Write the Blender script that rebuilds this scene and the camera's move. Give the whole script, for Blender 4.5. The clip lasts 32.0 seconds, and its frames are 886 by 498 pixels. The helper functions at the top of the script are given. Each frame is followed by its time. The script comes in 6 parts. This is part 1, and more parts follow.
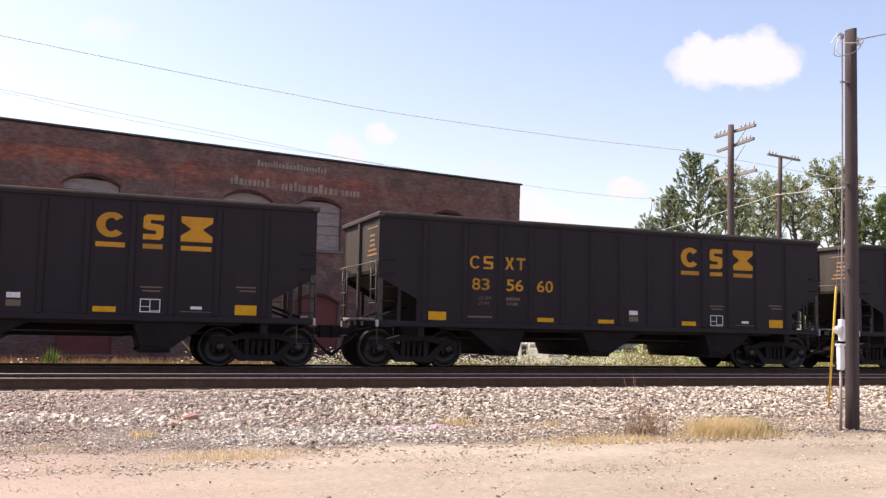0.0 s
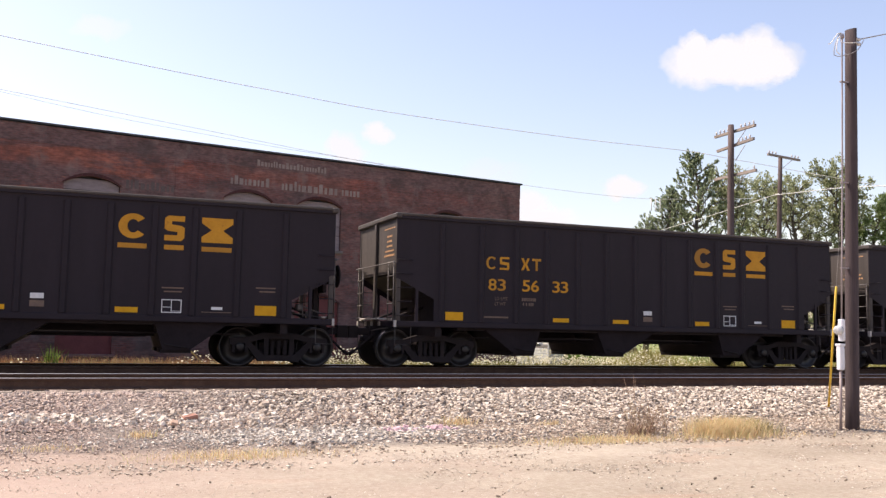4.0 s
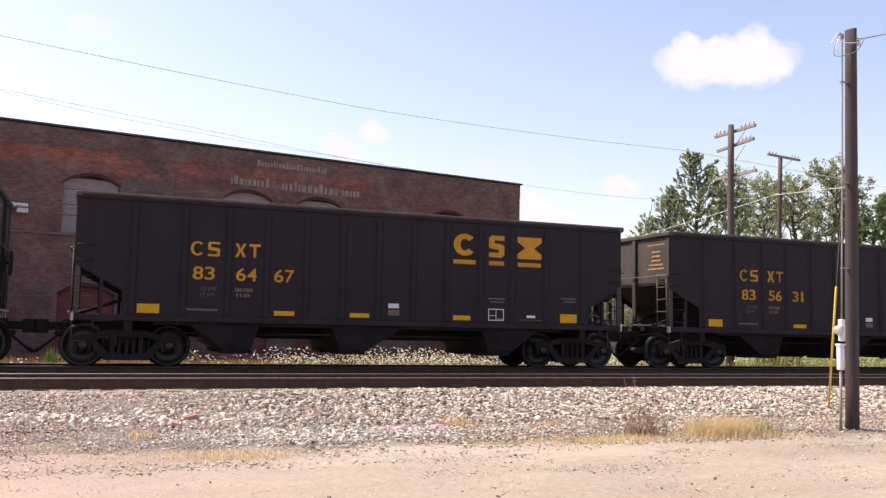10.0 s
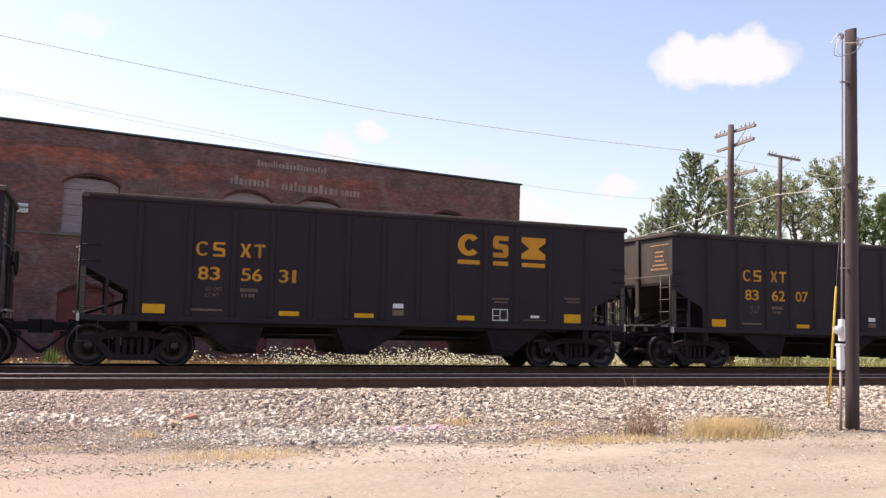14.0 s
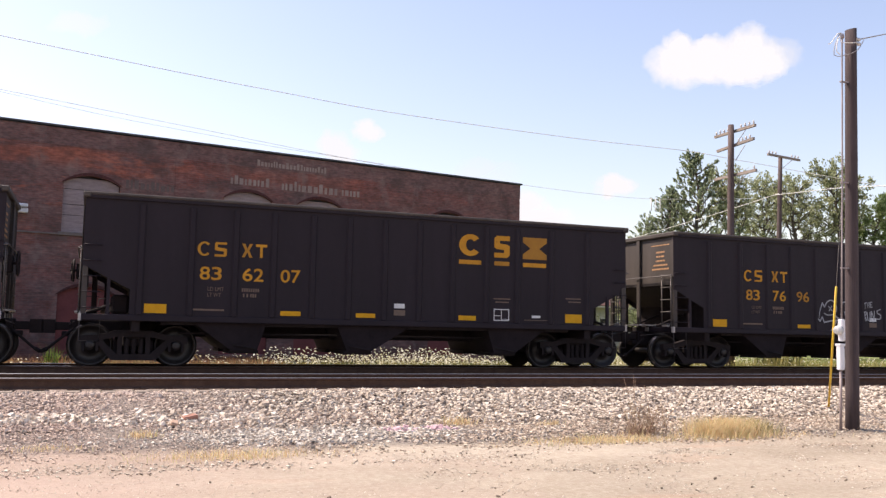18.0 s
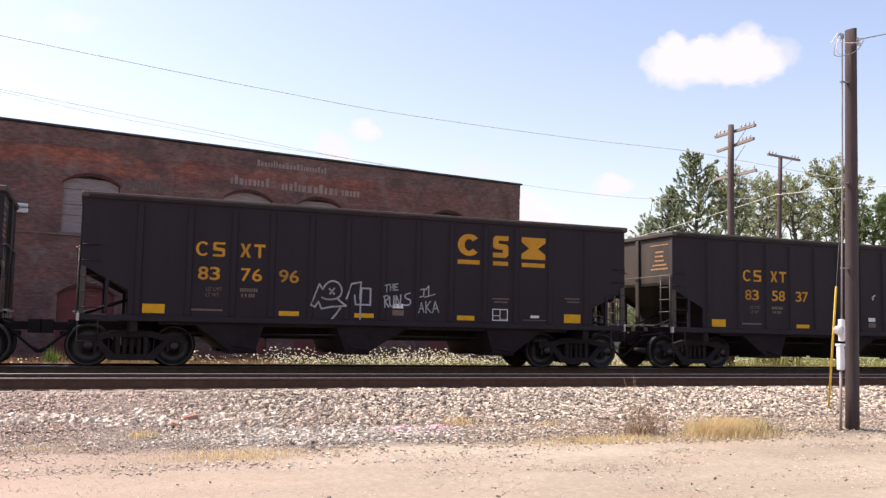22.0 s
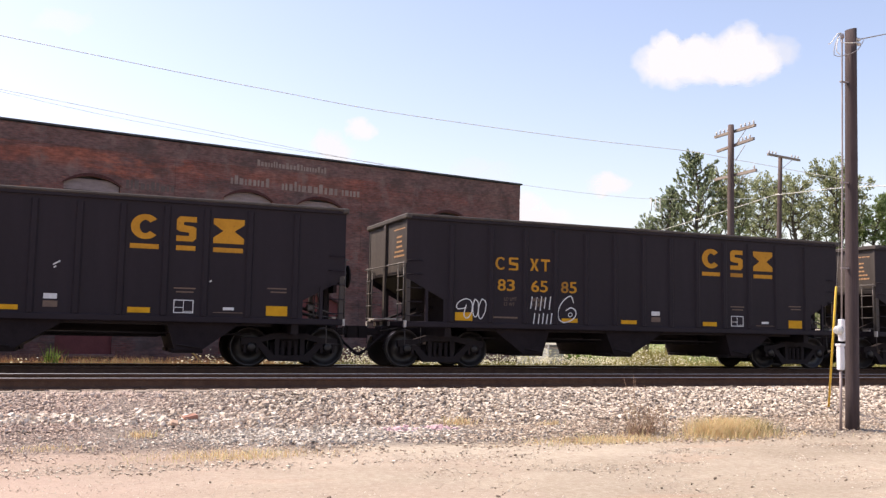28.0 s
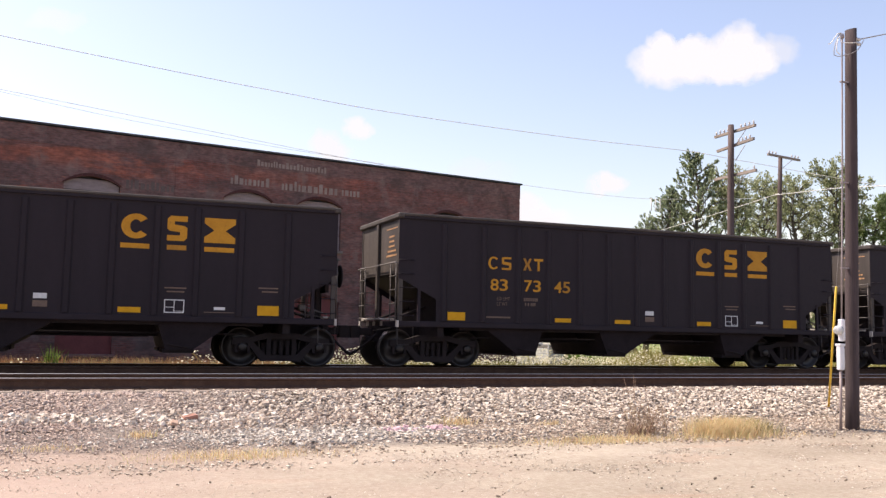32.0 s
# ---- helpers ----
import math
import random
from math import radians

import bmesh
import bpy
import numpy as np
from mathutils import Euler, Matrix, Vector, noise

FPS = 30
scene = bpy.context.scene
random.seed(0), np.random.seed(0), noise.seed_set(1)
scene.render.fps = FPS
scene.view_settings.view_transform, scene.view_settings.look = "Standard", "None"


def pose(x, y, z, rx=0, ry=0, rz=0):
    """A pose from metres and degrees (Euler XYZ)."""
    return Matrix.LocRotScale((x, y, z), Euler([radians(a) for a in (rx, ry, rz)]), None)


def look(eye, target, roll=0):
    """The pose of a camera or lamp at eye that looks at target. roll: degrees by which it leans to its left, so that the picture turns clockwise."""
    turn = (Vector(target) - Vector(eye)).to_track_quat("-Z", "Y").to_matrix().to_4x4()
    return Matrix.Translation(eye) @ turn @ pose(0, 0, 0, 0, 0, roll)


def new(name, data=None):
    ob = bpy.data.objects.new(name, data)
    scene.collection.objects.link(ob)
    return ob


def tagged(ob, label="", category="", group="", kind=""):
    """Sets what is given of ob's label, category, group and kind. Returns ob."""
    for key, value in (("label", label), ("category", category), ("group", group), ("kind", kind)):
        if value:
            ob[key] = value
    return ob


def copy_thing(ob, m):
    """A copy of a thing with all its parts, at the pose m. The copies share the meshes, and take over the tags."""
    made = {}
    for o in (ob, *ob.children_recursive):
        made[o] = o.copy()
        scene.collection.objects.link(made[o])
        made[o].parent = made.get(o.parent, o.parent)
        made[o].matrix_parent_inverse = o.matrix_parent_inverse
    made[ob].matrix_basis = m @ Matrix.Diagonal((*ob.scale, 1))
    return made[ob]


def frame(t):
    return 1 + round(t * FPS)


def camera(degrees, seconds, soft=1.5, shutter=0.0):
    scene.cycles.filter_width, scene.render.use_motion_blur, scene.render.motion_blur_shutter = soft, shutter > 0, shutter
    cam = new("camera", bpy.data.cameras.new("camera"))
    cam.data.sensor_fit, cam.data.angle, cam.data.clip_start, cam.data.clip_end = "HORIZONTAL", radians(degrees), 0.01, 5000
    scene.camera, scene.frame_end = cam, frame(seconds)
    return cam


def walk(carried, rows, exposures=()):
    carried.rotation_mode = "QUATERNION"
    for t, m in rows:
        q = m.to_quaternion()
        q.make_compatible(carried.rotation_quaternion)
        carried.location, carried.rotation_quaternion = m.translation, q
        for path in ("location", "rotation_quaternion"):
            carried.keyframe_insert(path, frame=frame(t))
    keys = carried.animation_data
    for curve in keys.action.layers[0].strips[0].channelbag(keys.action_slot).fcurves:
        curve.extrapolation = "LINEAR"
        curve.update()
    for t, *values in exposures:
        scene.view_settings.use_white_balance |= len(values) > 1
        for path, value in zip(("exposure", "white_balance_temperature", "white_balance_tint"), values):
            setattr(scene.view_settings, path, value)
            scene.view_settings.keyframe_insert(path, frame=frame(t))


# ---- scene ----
# World axes: x runs along the tracks, y away from the camera across them, z up from the rail top.
EYE = Vector((0.0, 0.0, 0.848))
TURN, TILT, LEAN = 21.32, 5.31, 1.05
CLIP = 32.0


def way_to(turn, tilt):
    a, b = radians(turn), radians(tilt)
    return Vector((math.sin(a) * math.cos(b), math.cos(a) * math.cos(b), math.sin(b)))


cam = camera(52.22, CLIP, soft=1.35)
STAND = look(EYE, EYE + way_to(TURN, TILT) * 20, LEAN)
walk(cam, [(0.0, STAND), (CLIP, STAND)], [(0.0, 0.80, 6950.0, 26.0), (CLIP, 0.80, 6950.0, 26.0)])

# ---- light ----
SUN_AT = Vector((-0.80, 0.60, 0.0)).normalized()
SUN_UP = 52.0
world = bpy.data.worlds.new("sky")
scene.world = world
world.use_nodes = True
wn = world.node_tree.nodes
sky = wn.new("ShaderNodeTexSky")
sky.sky_type, sky.sun_disc = "NISHITA", False
sky.sun_elevation = radians(SUN_UP)
sky.sun_rotation = math.atan2(SUN_AT.x, SUN_AT.y)
sky.air_density, sky.dust_density, sky.ozone_density = 1.2, 1.5, 0.3
wn["Background"].inputs["Strength"].default_value = 0.129
world.node_tree.links.new(sky.outputs[0], wn["Background"].inputs["Color"])
sun_data = bpy.data.lights.new("sun", "SUN")
sun_data.energy, sun_data.angle, sun_data.color = 3.84, radians(0.5), (1.0, 0.985, 0.82)
sun = new("sun", sun_data)
sun.matrix_world = look((0, 0, 60), Vector((0, 0, 60)) - (SUN_AT * math.cos(radians(SUN_UP)) + Vector((0, 0, math.sin(radians(SUN_UP))))))


# ---- materials ----
class Nodes:
    """Short hand for building one node material."""

    def __init__(self, name):
        self.mat = bpy.data.materials.new(name)
        self.mat.use_nodes = True
        self.n = self.mat.node_tree.nodes
        self.l = self.mat.node_tree.links
        self.b = self.n["Principled BSDF"]
        self.co = self.n.new("ShaderNodeTexCoord").outputs["Object"]

    def link(self, a, b):
        self.l.new(a, b)
        return self

    def noise(self, scale, detail=4.0, rough=0.6, stretch=None, world=False):
        co = self.co
        if world:
            co = self.n.new("ShaderNodeNewGeometry").outputs["Position"]
        if stretch:
            m = self.n.new("ShaderNodeMapping")
            m.inputs["Scale"].default_value = stretch
            self.l.new(co, m.inputs["Vector"])
            co = m.outputs[0]
        t = self.n.new("ShaderNodeTexNoise")
        t.inputs["Scale"].default_value = scale
        t.inputs["Detail"].default_value = detail
        t.inputs["Roughness"].default_value = rough
        self.l.new(co, t.inputs["Vector"])
        return t.outputs["Fac"]

    def ramp(self, fac, stops):
        r = self.n.new("ShaderNodeValToRGB")
        el = r.color_ramp.elements
        while len(el) < len(stops):
            el.new(0.5)
        for e, (p, c) in zip(el, stops):
            e.position = p
            e.color = (*c, 1.0) if len(c) == 3 else c
        self.l.new(fac, r.inputs[0])
        return r.outputs[0]

    def mix(self, fac, a, b, mode="MIX"):
        m = self.n.new("ShaderNodeMix")
        m.data_type, m.blend_type = "RGBA", mode
        for sock, val in ((m.inputs[0], fac), (m.inputs[6], a), (m.inputs[7], b)):
            if isinstance(val, (int, float)):
                sock.default_value = val
            elif isinstance(val, tuple):
                sock.default_value = (*val, 1.0)
            else:
                self.l.new(val, sock)
        return m.outputs[2]

    def math(self, op, a, b=0.0, c=0.0):
        m = self.n.new("ShaderNodeMath")
        m.operation = op
        for sock, val in zip(m.inputs, (a, b, c)):
            if isinstance(val, (int, float)):
                sock.default_value = val
            else:
                self.l.new(val, sock)
        return m.outputs[0]

    def out(self, color, rough=0.7, metal=0.0, bump=None, bump_depth=0.01, strength=0.6, spec=None):
        for sock, val in ((self.b.inputs["Base Color"], color), (self.b.inputs["Roughness"], rough), (self.b.inputs["Metallic"], metal)):
            if isinstance(val, (int, float)):
                sock.default_value = val
            elif isinstance(val, tuple):
                sock.default_value = (*val, 1.0)
            else:
                self.l.new(val, sock)
        if spec is not None:
            self.b.inputs["Specular IOR Level"].default_value = spec
        if bump is not None:
            u = self.n.new("ShaderNodeBump")
            u.inputs["Distance"].default_value = bump_depth
            u.inputs["Strength"].default_value = strength
            self.l.new(bump, u.inputs["Height"])
            self.l.new(u.outputs[0], self.b.inputs["Normal"])
        return self.mat


def plain(name, dark, light, scale=6.0, rough=0.7, metal=0.0, bump=0.004, stretch=None, spec=None, fine=60.0):
    """Two-scale mottled paint, metal or wood."""
    k = Nodes(name)
    big = k.noise(scale, 5, 0.65, stretch)
    small = k.noise(scale * fine / 6, 3, 0.6, stretch)
    fac = k.math("ADD", k.math("MULTIPLY", big, 0.65), k.math("MULTIPLY", small, 0.35))
    col = k.ramp(fac, [(0.3, dark), (0.7, light)])
    return k.out(col, rough, metal, small, bump, 0.5, spec)


def make_car_paint(name, base, dust, rust):
    """Black car paint with streaked dust, chalky fading and small rust spots."""
    k = Nodes(name)
    streak = k.noise(1.6, 6, 0.7, (1.0, 1.0, 0.12))
    spot = k.noise(9.0, 6, 0.7)
    low = k.noise(0.7, 3, 0.5)
    fade = k.ramp(streak, [(0.35, (0, 0, 0)), (0.75, (1, 1, 1))])
    col = k.mix(k.math("MULTIPLY", fade, 0.55), base, dust)
    patch = k.ramp(k.math("ADD", k.math("MULTIPLY", spot, 0.7), k.math("MULTIPLY", low, 0.3)), [(0.62, (0, 0, 0)), (0.72, (1, 1, 1))])
    col = k.mix(k.math("MULTIPLY", patch, 0.6), col, rust)
    rough = k.math("MULTIPLY_ADD", spot, 0.3, 0.45)
    return k.out(col, rough, 0.0, k.noise(2.2, 3, 0.5), 0.02, 0.35, 0.22)


def make_lettering(name, dark, light, worn):
    """Sun-faded yellow paint; some of the letters have worn thin."""
    k = Nodes(name)
    big, small = k.noise(3.0, 5, 0.65), k.noise(30.0, 3, 0.6)
    col = k.ramp(k.math("ADD", k.math("MULTIPLY", big, 0.65), k.math("MULTIPLY", small, 0.35)), [(0.3, dark), (0.7, light)])
    chance = k.n.new("ShaderNodeObjectInfo").outputs["Random"]
    thin = k.ramp(chance, [(0.62, (0.0, 0.0, 0.0)), (1.0, (0.55, 0.55, 0.55))])
    chip = k.ramp(k.noise(9.0, 5, 0.7), [(0.60, (0, 0, 0)), (0.70, (0.6, 0.6, 0.6))])
    col = k.mix(k.math("MAXIMUM", thin, chip), col, worn)
    return k.out(col, 0.7, 0.0, small, 0.002, 0.4, 0.25)


def make_brick(name, patch_at, orange_at, soot_at):
    """Old soot-stained brick with orange patches where the paint has gone."""
    k = Nodes(name)
    m = k.n.new("ShaderNodeMapping")
    m.inputs["Rotation"].default_value = (radians(90), 0, 0)
    k.l.new(k.co, m.inputs["Vector"])
    br = k.n.new("ShaderNodeTexBrick")
    br.inputs["Scale"].default_value = 1.0
    br.inputs["Brick Width"].default_value = 0.215
    br.inputs["Row Height"].default_value = 0.075
    br.inputs["Mortar Size"].default_value = 0.006
    br.inputs["Color1"].default_value = (0.225, 0.067, 0.052, 1)
    br.inputs["Color2"].default_value = (0.165, 0.055, 0.046, 1)
    br.inputs["Mortar"].default_value = (0.15, 0.11, 0.10, 1)
    k.l.new(m.outputs[0], br.inputs["Vector"])
    patch = k.ramp(k.noise(0.55, 7, 0.7, (0.55, 1, 1.5)), [(patch_at, (0, 0, 0)), (patch_at + 0.2, (1, 1, 1))])
    orange = k.ramp(k.noise(0.8, 6, 0.72, (0.45, 1, 1.9)), [(orange_at, (0, 0, 0)), (orange_at + 0.1, (1, 1, 1))])
    sep = k.n.new("ShaderNodeSeparateXYZ")
    k.l.new(k.co, sep.inputs[0])
    bare = k.ramp(k.math("MULTIPLY", sep.outputs[2], 0.1), [(0.635, (0, 0, 0)), (0.672, (1, 1, 1)), (0.70, (1, 1, 1)), (0.722, (0, 0, 0))])
    orange = k.mix(k.math("MULTIPLY", bare, k.ramp(k.noise(0.6, 5, 0.7, (0.3, 1, 1.6)), [(0.40, (0, 0, 0)), (0.56, (0.8, 0.8, 0.8))])), orange, (1.0, 1.0, 1.0))
    east = k.ramp(k.math("MULTIPLY", sep.outputs[0], -0.05), [(0.37, (0.12, 0.12, 0.12)), (0.44, (0.5, 0.5, 0.5)), (0.68, (0.55, 0.55, 0.55)), (0.85, (1, 1, 1))])
    high = k.ramp(k.math("MULTIPLY", sep.outputs[2], 0.1), [(0.42, (0.25, 0.25, 0.25)), (0.56, (1, 1, 1))])
    orange = k.math("MULTIPLY", k.math("MULTIPLY", orange, east), high)
    soot = k.noise(0.9, 6, 0.62, (0.75, 1, 1.0))
    col = k.mix(k.math("MULTIPLY", patch, 0.7), br.outputs["Color"], (0.172, 0.110, 0.100))
    col = k.mix(k.ramp(soot, [(soot_at, (0, 0, 0)), (soot_at + 0.3, (0.75, 0.75, 0.75))]), col, (0.07, 0.046, 0.046))
    col = k.mix(k.math("MULTIPLY", orange, 0.72), col, (0.40, 0.112, 0.06))
    col = k.mix(0.5, col, k.ramp(k.noise(1.7, 6, 0.7, (0.5, 1, 1.7)), [(0.32, (0.22, 0.21, 0.22)), (0.68, (0.78, 0.76, 0.77))]), "OVERLAY")
    col = k.mix(0.55, col, k.ramp(k.noise(7.5, 3, 0.6, (0.55, 1, 1.6)), [(0.34, (0.24, 0.23, 0.24)), (0.66, (0.76, 0.75, 0.76))]), "OVERLAY")
    wash = k.ramp(k.noise(1.1, 5, 0.65, (1.2, 1, 0.8)), [(0.54, (0, 0, 0)), (0.66, (0.45, 0.45, 0.45))])
    col = k.mix(wash, col, (0.23, 0.175, 0.16))
    blotch = k.ramp(k.noise(0.7, 4, 0.6, (0.8, 1, 1.2)), [(0.52, (0, 0, 0)), (0.64, (0.6, 0.6, 0.6))])
    col = k.mix(blotch, col, (0.07, 0.046, 0.044))
    fleck = k.ramp(k.noise(5.0, 5, 0.75), [(0.66, (0, 0, 0)), (0.74, (0.5, 0.5, 0.5))])
    col = k.mix(fleck, col, (0.32, 0.25, 0.22))
    return k.out(col, 0.9, 0.0, br.outputs["Fac"], -0.012, 0.7)


def make_ground():
    """Pinkish dirt in front, ballast under the tracks, weeds and mown grass behind."""
    k = Nodes("ground_soil")
    sep = k.n.new("ShaderNodeSeparateXYZ")
    k.l.new(k.co, sep.inputs[0])
    edge = k.math("ADD", sep.outputs[1], k.math("MULTIPLY_ADD", k.noise(0.5, 5, 0.6), 1.8, -0.9))
    grit = k.noise(14.0, 6, 0.75)
    fine = k.noise(90.0, 3, 0.7)
    low = k.noise(0.35, 4, 0.6, (0.5, 1.4, 1))
    dirt = k.ramp(k.math("ADD", k.math("MULTIPLY", grit, 0.5), k.math("MULTIPLY", low, 0.5)), [(0.36, (0.255, 0.208, 0.155)), (0.5, (0.368, 0.311, 0.242)), (0.64, (0.465, 0.402, 0.322))])
    dirt = k.mix(k.ramp(k.noise(38.0, 4, 0.8), [(0.60, (0, 0, 0)), (0.70, (0.55, 0.55, 0.55))]), dirt, (0.22, 0.16, 0.12))
    clod = k.ramp(k.noise(9.0, 5, 0.8, (0.8, 0.5, 1)), [(0.50, (0, 0, 0)), (0.60, (0.45, 0.45, 0.45))])
    dirt = k.mix(clod, dirt, (0.30, 0.235, 0.185))
    pale = k.ramp(k.noise(24.0, 4, 0.8), [(0.58, (0, 0, 0)), (0.66, (0.5, 0.5, 0.5))])
    dirt = k.mix(pale, dirt, (0.58, 0.50, 0.42))
    red = k.ramp(k.noise(0.9, 3, 0.5, (0.35, 1.6, 1)), [(0.63, (0, 0, 0)), (0.75, (0.28, 0.28, 0.28))])
    dirt = k.mix(red, dirt, (0.46, 0.255, 0.175))
    clay = k.ramp(k.math("ADD", k.math("MULTIPLY", sep.outputs[0], -0.09), k.noise(0.4, 3, 0.5)), [(0.1, (0, 0, 0)), (0.75, (0.75, 0.75, 0.75))])
    dirt = k.mix(clay, dirt, (0.45, 0.326, 0.274))
    vor = k.n.new("ShaderNodeTexVoronoi")
    vor.inputs["Scale"].default_value = 22.0
    k.l.new(k.co, vor.inputs["Vector"])
    # darkening away from cell centres paints the shadowed crevices between stones
    stone = k.ramp(k.math("ADD", k.math("MULTIPLY", grit, 0.4), k.math("MULTIPLY", vor.outputs["Distance"], 0.9)), [(0.2, (0.36, 0.31, 0.262)), (0.5, (0.24, 0.206, 0.178)), (0.85, (0.085, 0.07, 0.062))])
    stone = k.mix(k.math("MULTIPLY", clay, 0.7), stone, (0.30, 0.222, 0.183))
    grass = k.ramp(k.math("ADD", k.math("MULTIPLY", grit, 0.4), k.math("MULTIPLY", k.noise(0.18, 4, 0.6), 0.6)), [(0.35, (0.17, 0.17, 0.065)), (0.55, (0.30, 0.26, 0.12)), (0.7, (0.40, 0.33, 0.18))])
    a = k.ramp(k.math("SUBTRACT", edge, 11.6), [(0.0, (0, 0, 0)), (0.5, (1, 1, 1))])
    b = k.ramp(k.math("SUBTRACT", edge, 24.3), [(0.0, (0, 0, 0)), (0.8, (1, 1, 1))])
    lawn = k.ramp(k.noise(0.3, 5, 0.7), [(0.35, (0.13, 0.17, 0.055)), (0.65, (0.24, 0.27, 0.10))])
    grass = k.mix(k.ramp(k.math("MULTIPLY", k.math("SUBTRACT", edge, 30.0), 0.2), [(0.0, (0, 0, 0)), (0.8, (1, 1, 1))]), grass, lawn)
    col = k.mix(b, k.mix(a, dirt, stone), grass)
    hgt = k.math("ADD", k.math("MULTIPLY", grit, 0.7), k.math("MULTIPLY", fine, 0.3))
    return k.out(col, 0.95, 0.0, hgt, 0.03, 0.8, 0.2)


def make_island(name, stops, rough=0.85, spec=0.3, grain=25.0, trans=0.0, clay=0.0):
    """A colour for each loose piece of one mesh, with grain on it."""
    k = Nodes(name)
    geo = k.n.new("ShaderNodeNewGeometry")
    col = k.ramp(geo.outputs["Random Per Island"], stops)
    g = k.noise(grain, 4, 0.6)
    col = k.mix(0.35, col, k.ramp(g, [(0.25, (0.25, 0.25, 0.25)), (0.75, (0.8, 0.8, 0.8))]), "SOFT_LIGHT")
    if clay:
        sep = k.n.new("ShaderNodeSeparateXYZ")
        k.l.new(k.co, sep.inputs[0])
        dust = k.ramp(k.math("ADD", k.math("MULTIPLY", sep.outputs[0], -0.09), k.noise(0.5, 3, 0.5)), [(0.05, (0.13, 0.13, 0.13)), (0.55, (clay, clay, clay))])
        col = k.mix(dust, col, (0.53, 0.405, 0.338))
    mat = k.out(col, rough, 0.0, g, 0.004, 0.5, spec)
    if trans:
        tl = k.n.new("ShaderNodeBsdfTranslucent")
        mx = k.n.new("ShaderNodeMixShader")
        mx.inputs[0].default_value = trans
        k.l.new(col, tl.inputs[0])
        k.l.new(k.b.outputs[0], mx.inputs[1])
        k.l.new(tl.outputs[0], mx.inputs[2])
        k.l.new(mx.outputs[0], k.n["Material Output"].inputs[0])
    return mat


def make_cloud(name, blobs, seed, glow=1.0, thick=1.0):
    """Soft white vapour on a far sheet: a few rounded lobes with ragged edges."""
    k = Nodes(name)
    k.n.remove(k.b)
    warp = k.n.new("ShaderNodeTexNoise")
    warp.inputs["Scale"].default_value = 0.03
    warp.inputs["Detail"].default_value = 5.0
    off = k.n.new("ShaderNodeVectorMath")
    off.operation = "ADD"
    off.inputs[1].default_value = (seed * 37.0, seed * 11.0, 0)
    k.l.new(k.co, off.inputs[0])
    k.l.new(off.outputs[0], warp.inputs["Vector"])
    cen = k.n.new("ShaderNodeVectorMath")
    cen.operation = "SUBTRACT"
    cen.inputs[1].default_value = (0.5, 0.5, 0.5)
    k.l.new(warp.outputs["Color"], cen.inputs[0])
    amp = k.n.new("ShaderNodeVectorMath")
    amp.operation = "MULTIPLY_ADD"
    amp.inputs[1].default_value = (48.0, 44.0, 0.0)
    k.l.new(cen.outputs[0], amp.inputs[0])
    k.l.new(k.co, amp.inputs[2])
    total = None
    for bx, by, rx, ry in blobs:
        d = k.n.new("ShaderNodeVectorMath")
        d.operation = "SUBTRACT"
        d.inputs[1].default_value = (bx, by, 0)
        k.l.new(amp.outputs[0], d.inputs[0])
        e = k.n.new("ShaderNodeVectorMath")
        e.operation = "MULTIPLY"
        e.inputs[1].default_value = (1 / rx, 1 / ry, 0)
        k.l.new(d.outputs[0], e.inputs[0])
        ln = k.n.new("ShaderNodeVectorMath")
        ln.operation = "LENGTH"
        k.l.new(e.outputs[0], ln.inputs[0])
        v = k.math("SUBTRACT", 1.0, ln.outputs["Value"])
        total = v if total is None else k.math("SMOOTH_MAX", total, v, 0.25)
    alpha = k.ramp(total, [(0.02, (0, 0, 0)), (0.2, (thick * 0.5, thick * 0.5, thick * 0.5)), (0.5, (thick, thick, thick))])
    # the sheet glows by itself in place of sunlight on the vapour
    em = k.n.new("ShaderNodeEmission")
    em.inputs[0].default_value = (0.90, 0.985, 0.99, 1)
    em.inputs[1].default_value = glow * 0.585
    tr = k.n.new("ShaderNodeBsdfTransparent")
    mx = k.n.new("ShaderNodeMixShader")
    k.l.new(alpha, mx.inputs[0])
    k.l.new(tr.outputs[0], mx.inputs[1])
    k.l.new(em.outputs[0], mx.inputs[2])
    k.l.new(mx.outputs[0], k.n["Material Output"].inputs[0])
    return k.mat


CAR_BLACK = make_car_paint("car_black_paint", (0.0151, 0.0100, 0.0144), (0.0256, 0.0178, 0.0250), (0.035, 0.022, 0.017))
# dusty like the sides, but lightened: sun on ends and top edges is in the colour
CAR_LIT_END = make_car_paint("car_dusty_sunlit_end_paint", (0.055, 0.046, 0.042), (0.125, 0.105, 0.094), (0.085, 0.05, 0.033))
CAST = plain("cast_steel_grime", (0.0135, 0.0093, 0.0102), (0.027, 0.0192, 0.0200), 5.0, 0.8, spec=0.22)
BAY = plain("dark_hopper_steel", (0.0125, 0.0088, 0.0102), (0.026, 0.0185, 0.0205), 3.0, 0.85, spec=0.15)
WHEEL = plain("wheel_steel", (0.014, 0.011, 0.011), (0.034, 0.027, 0.025), 4.0, 0.42, 0.3)
TREAD = plain("polished_steel", (0.35, 0.34, 0.33), (0.6, 0.59, 0.58), 8.0, 0.4, 1.0, 0.0)
DECK = plain("bare_worn_deck_steel", (0.32, 0.285, 0.265), (0.54, 0.50, 0.47), 8.0, 0.55, 0.2)
RIM = plain("worn_wheel_rim", (0.10, 0.092, 0.088), (0.24, 0.22, 0.21), 6.0, 0.34, 0.85, 0.001)
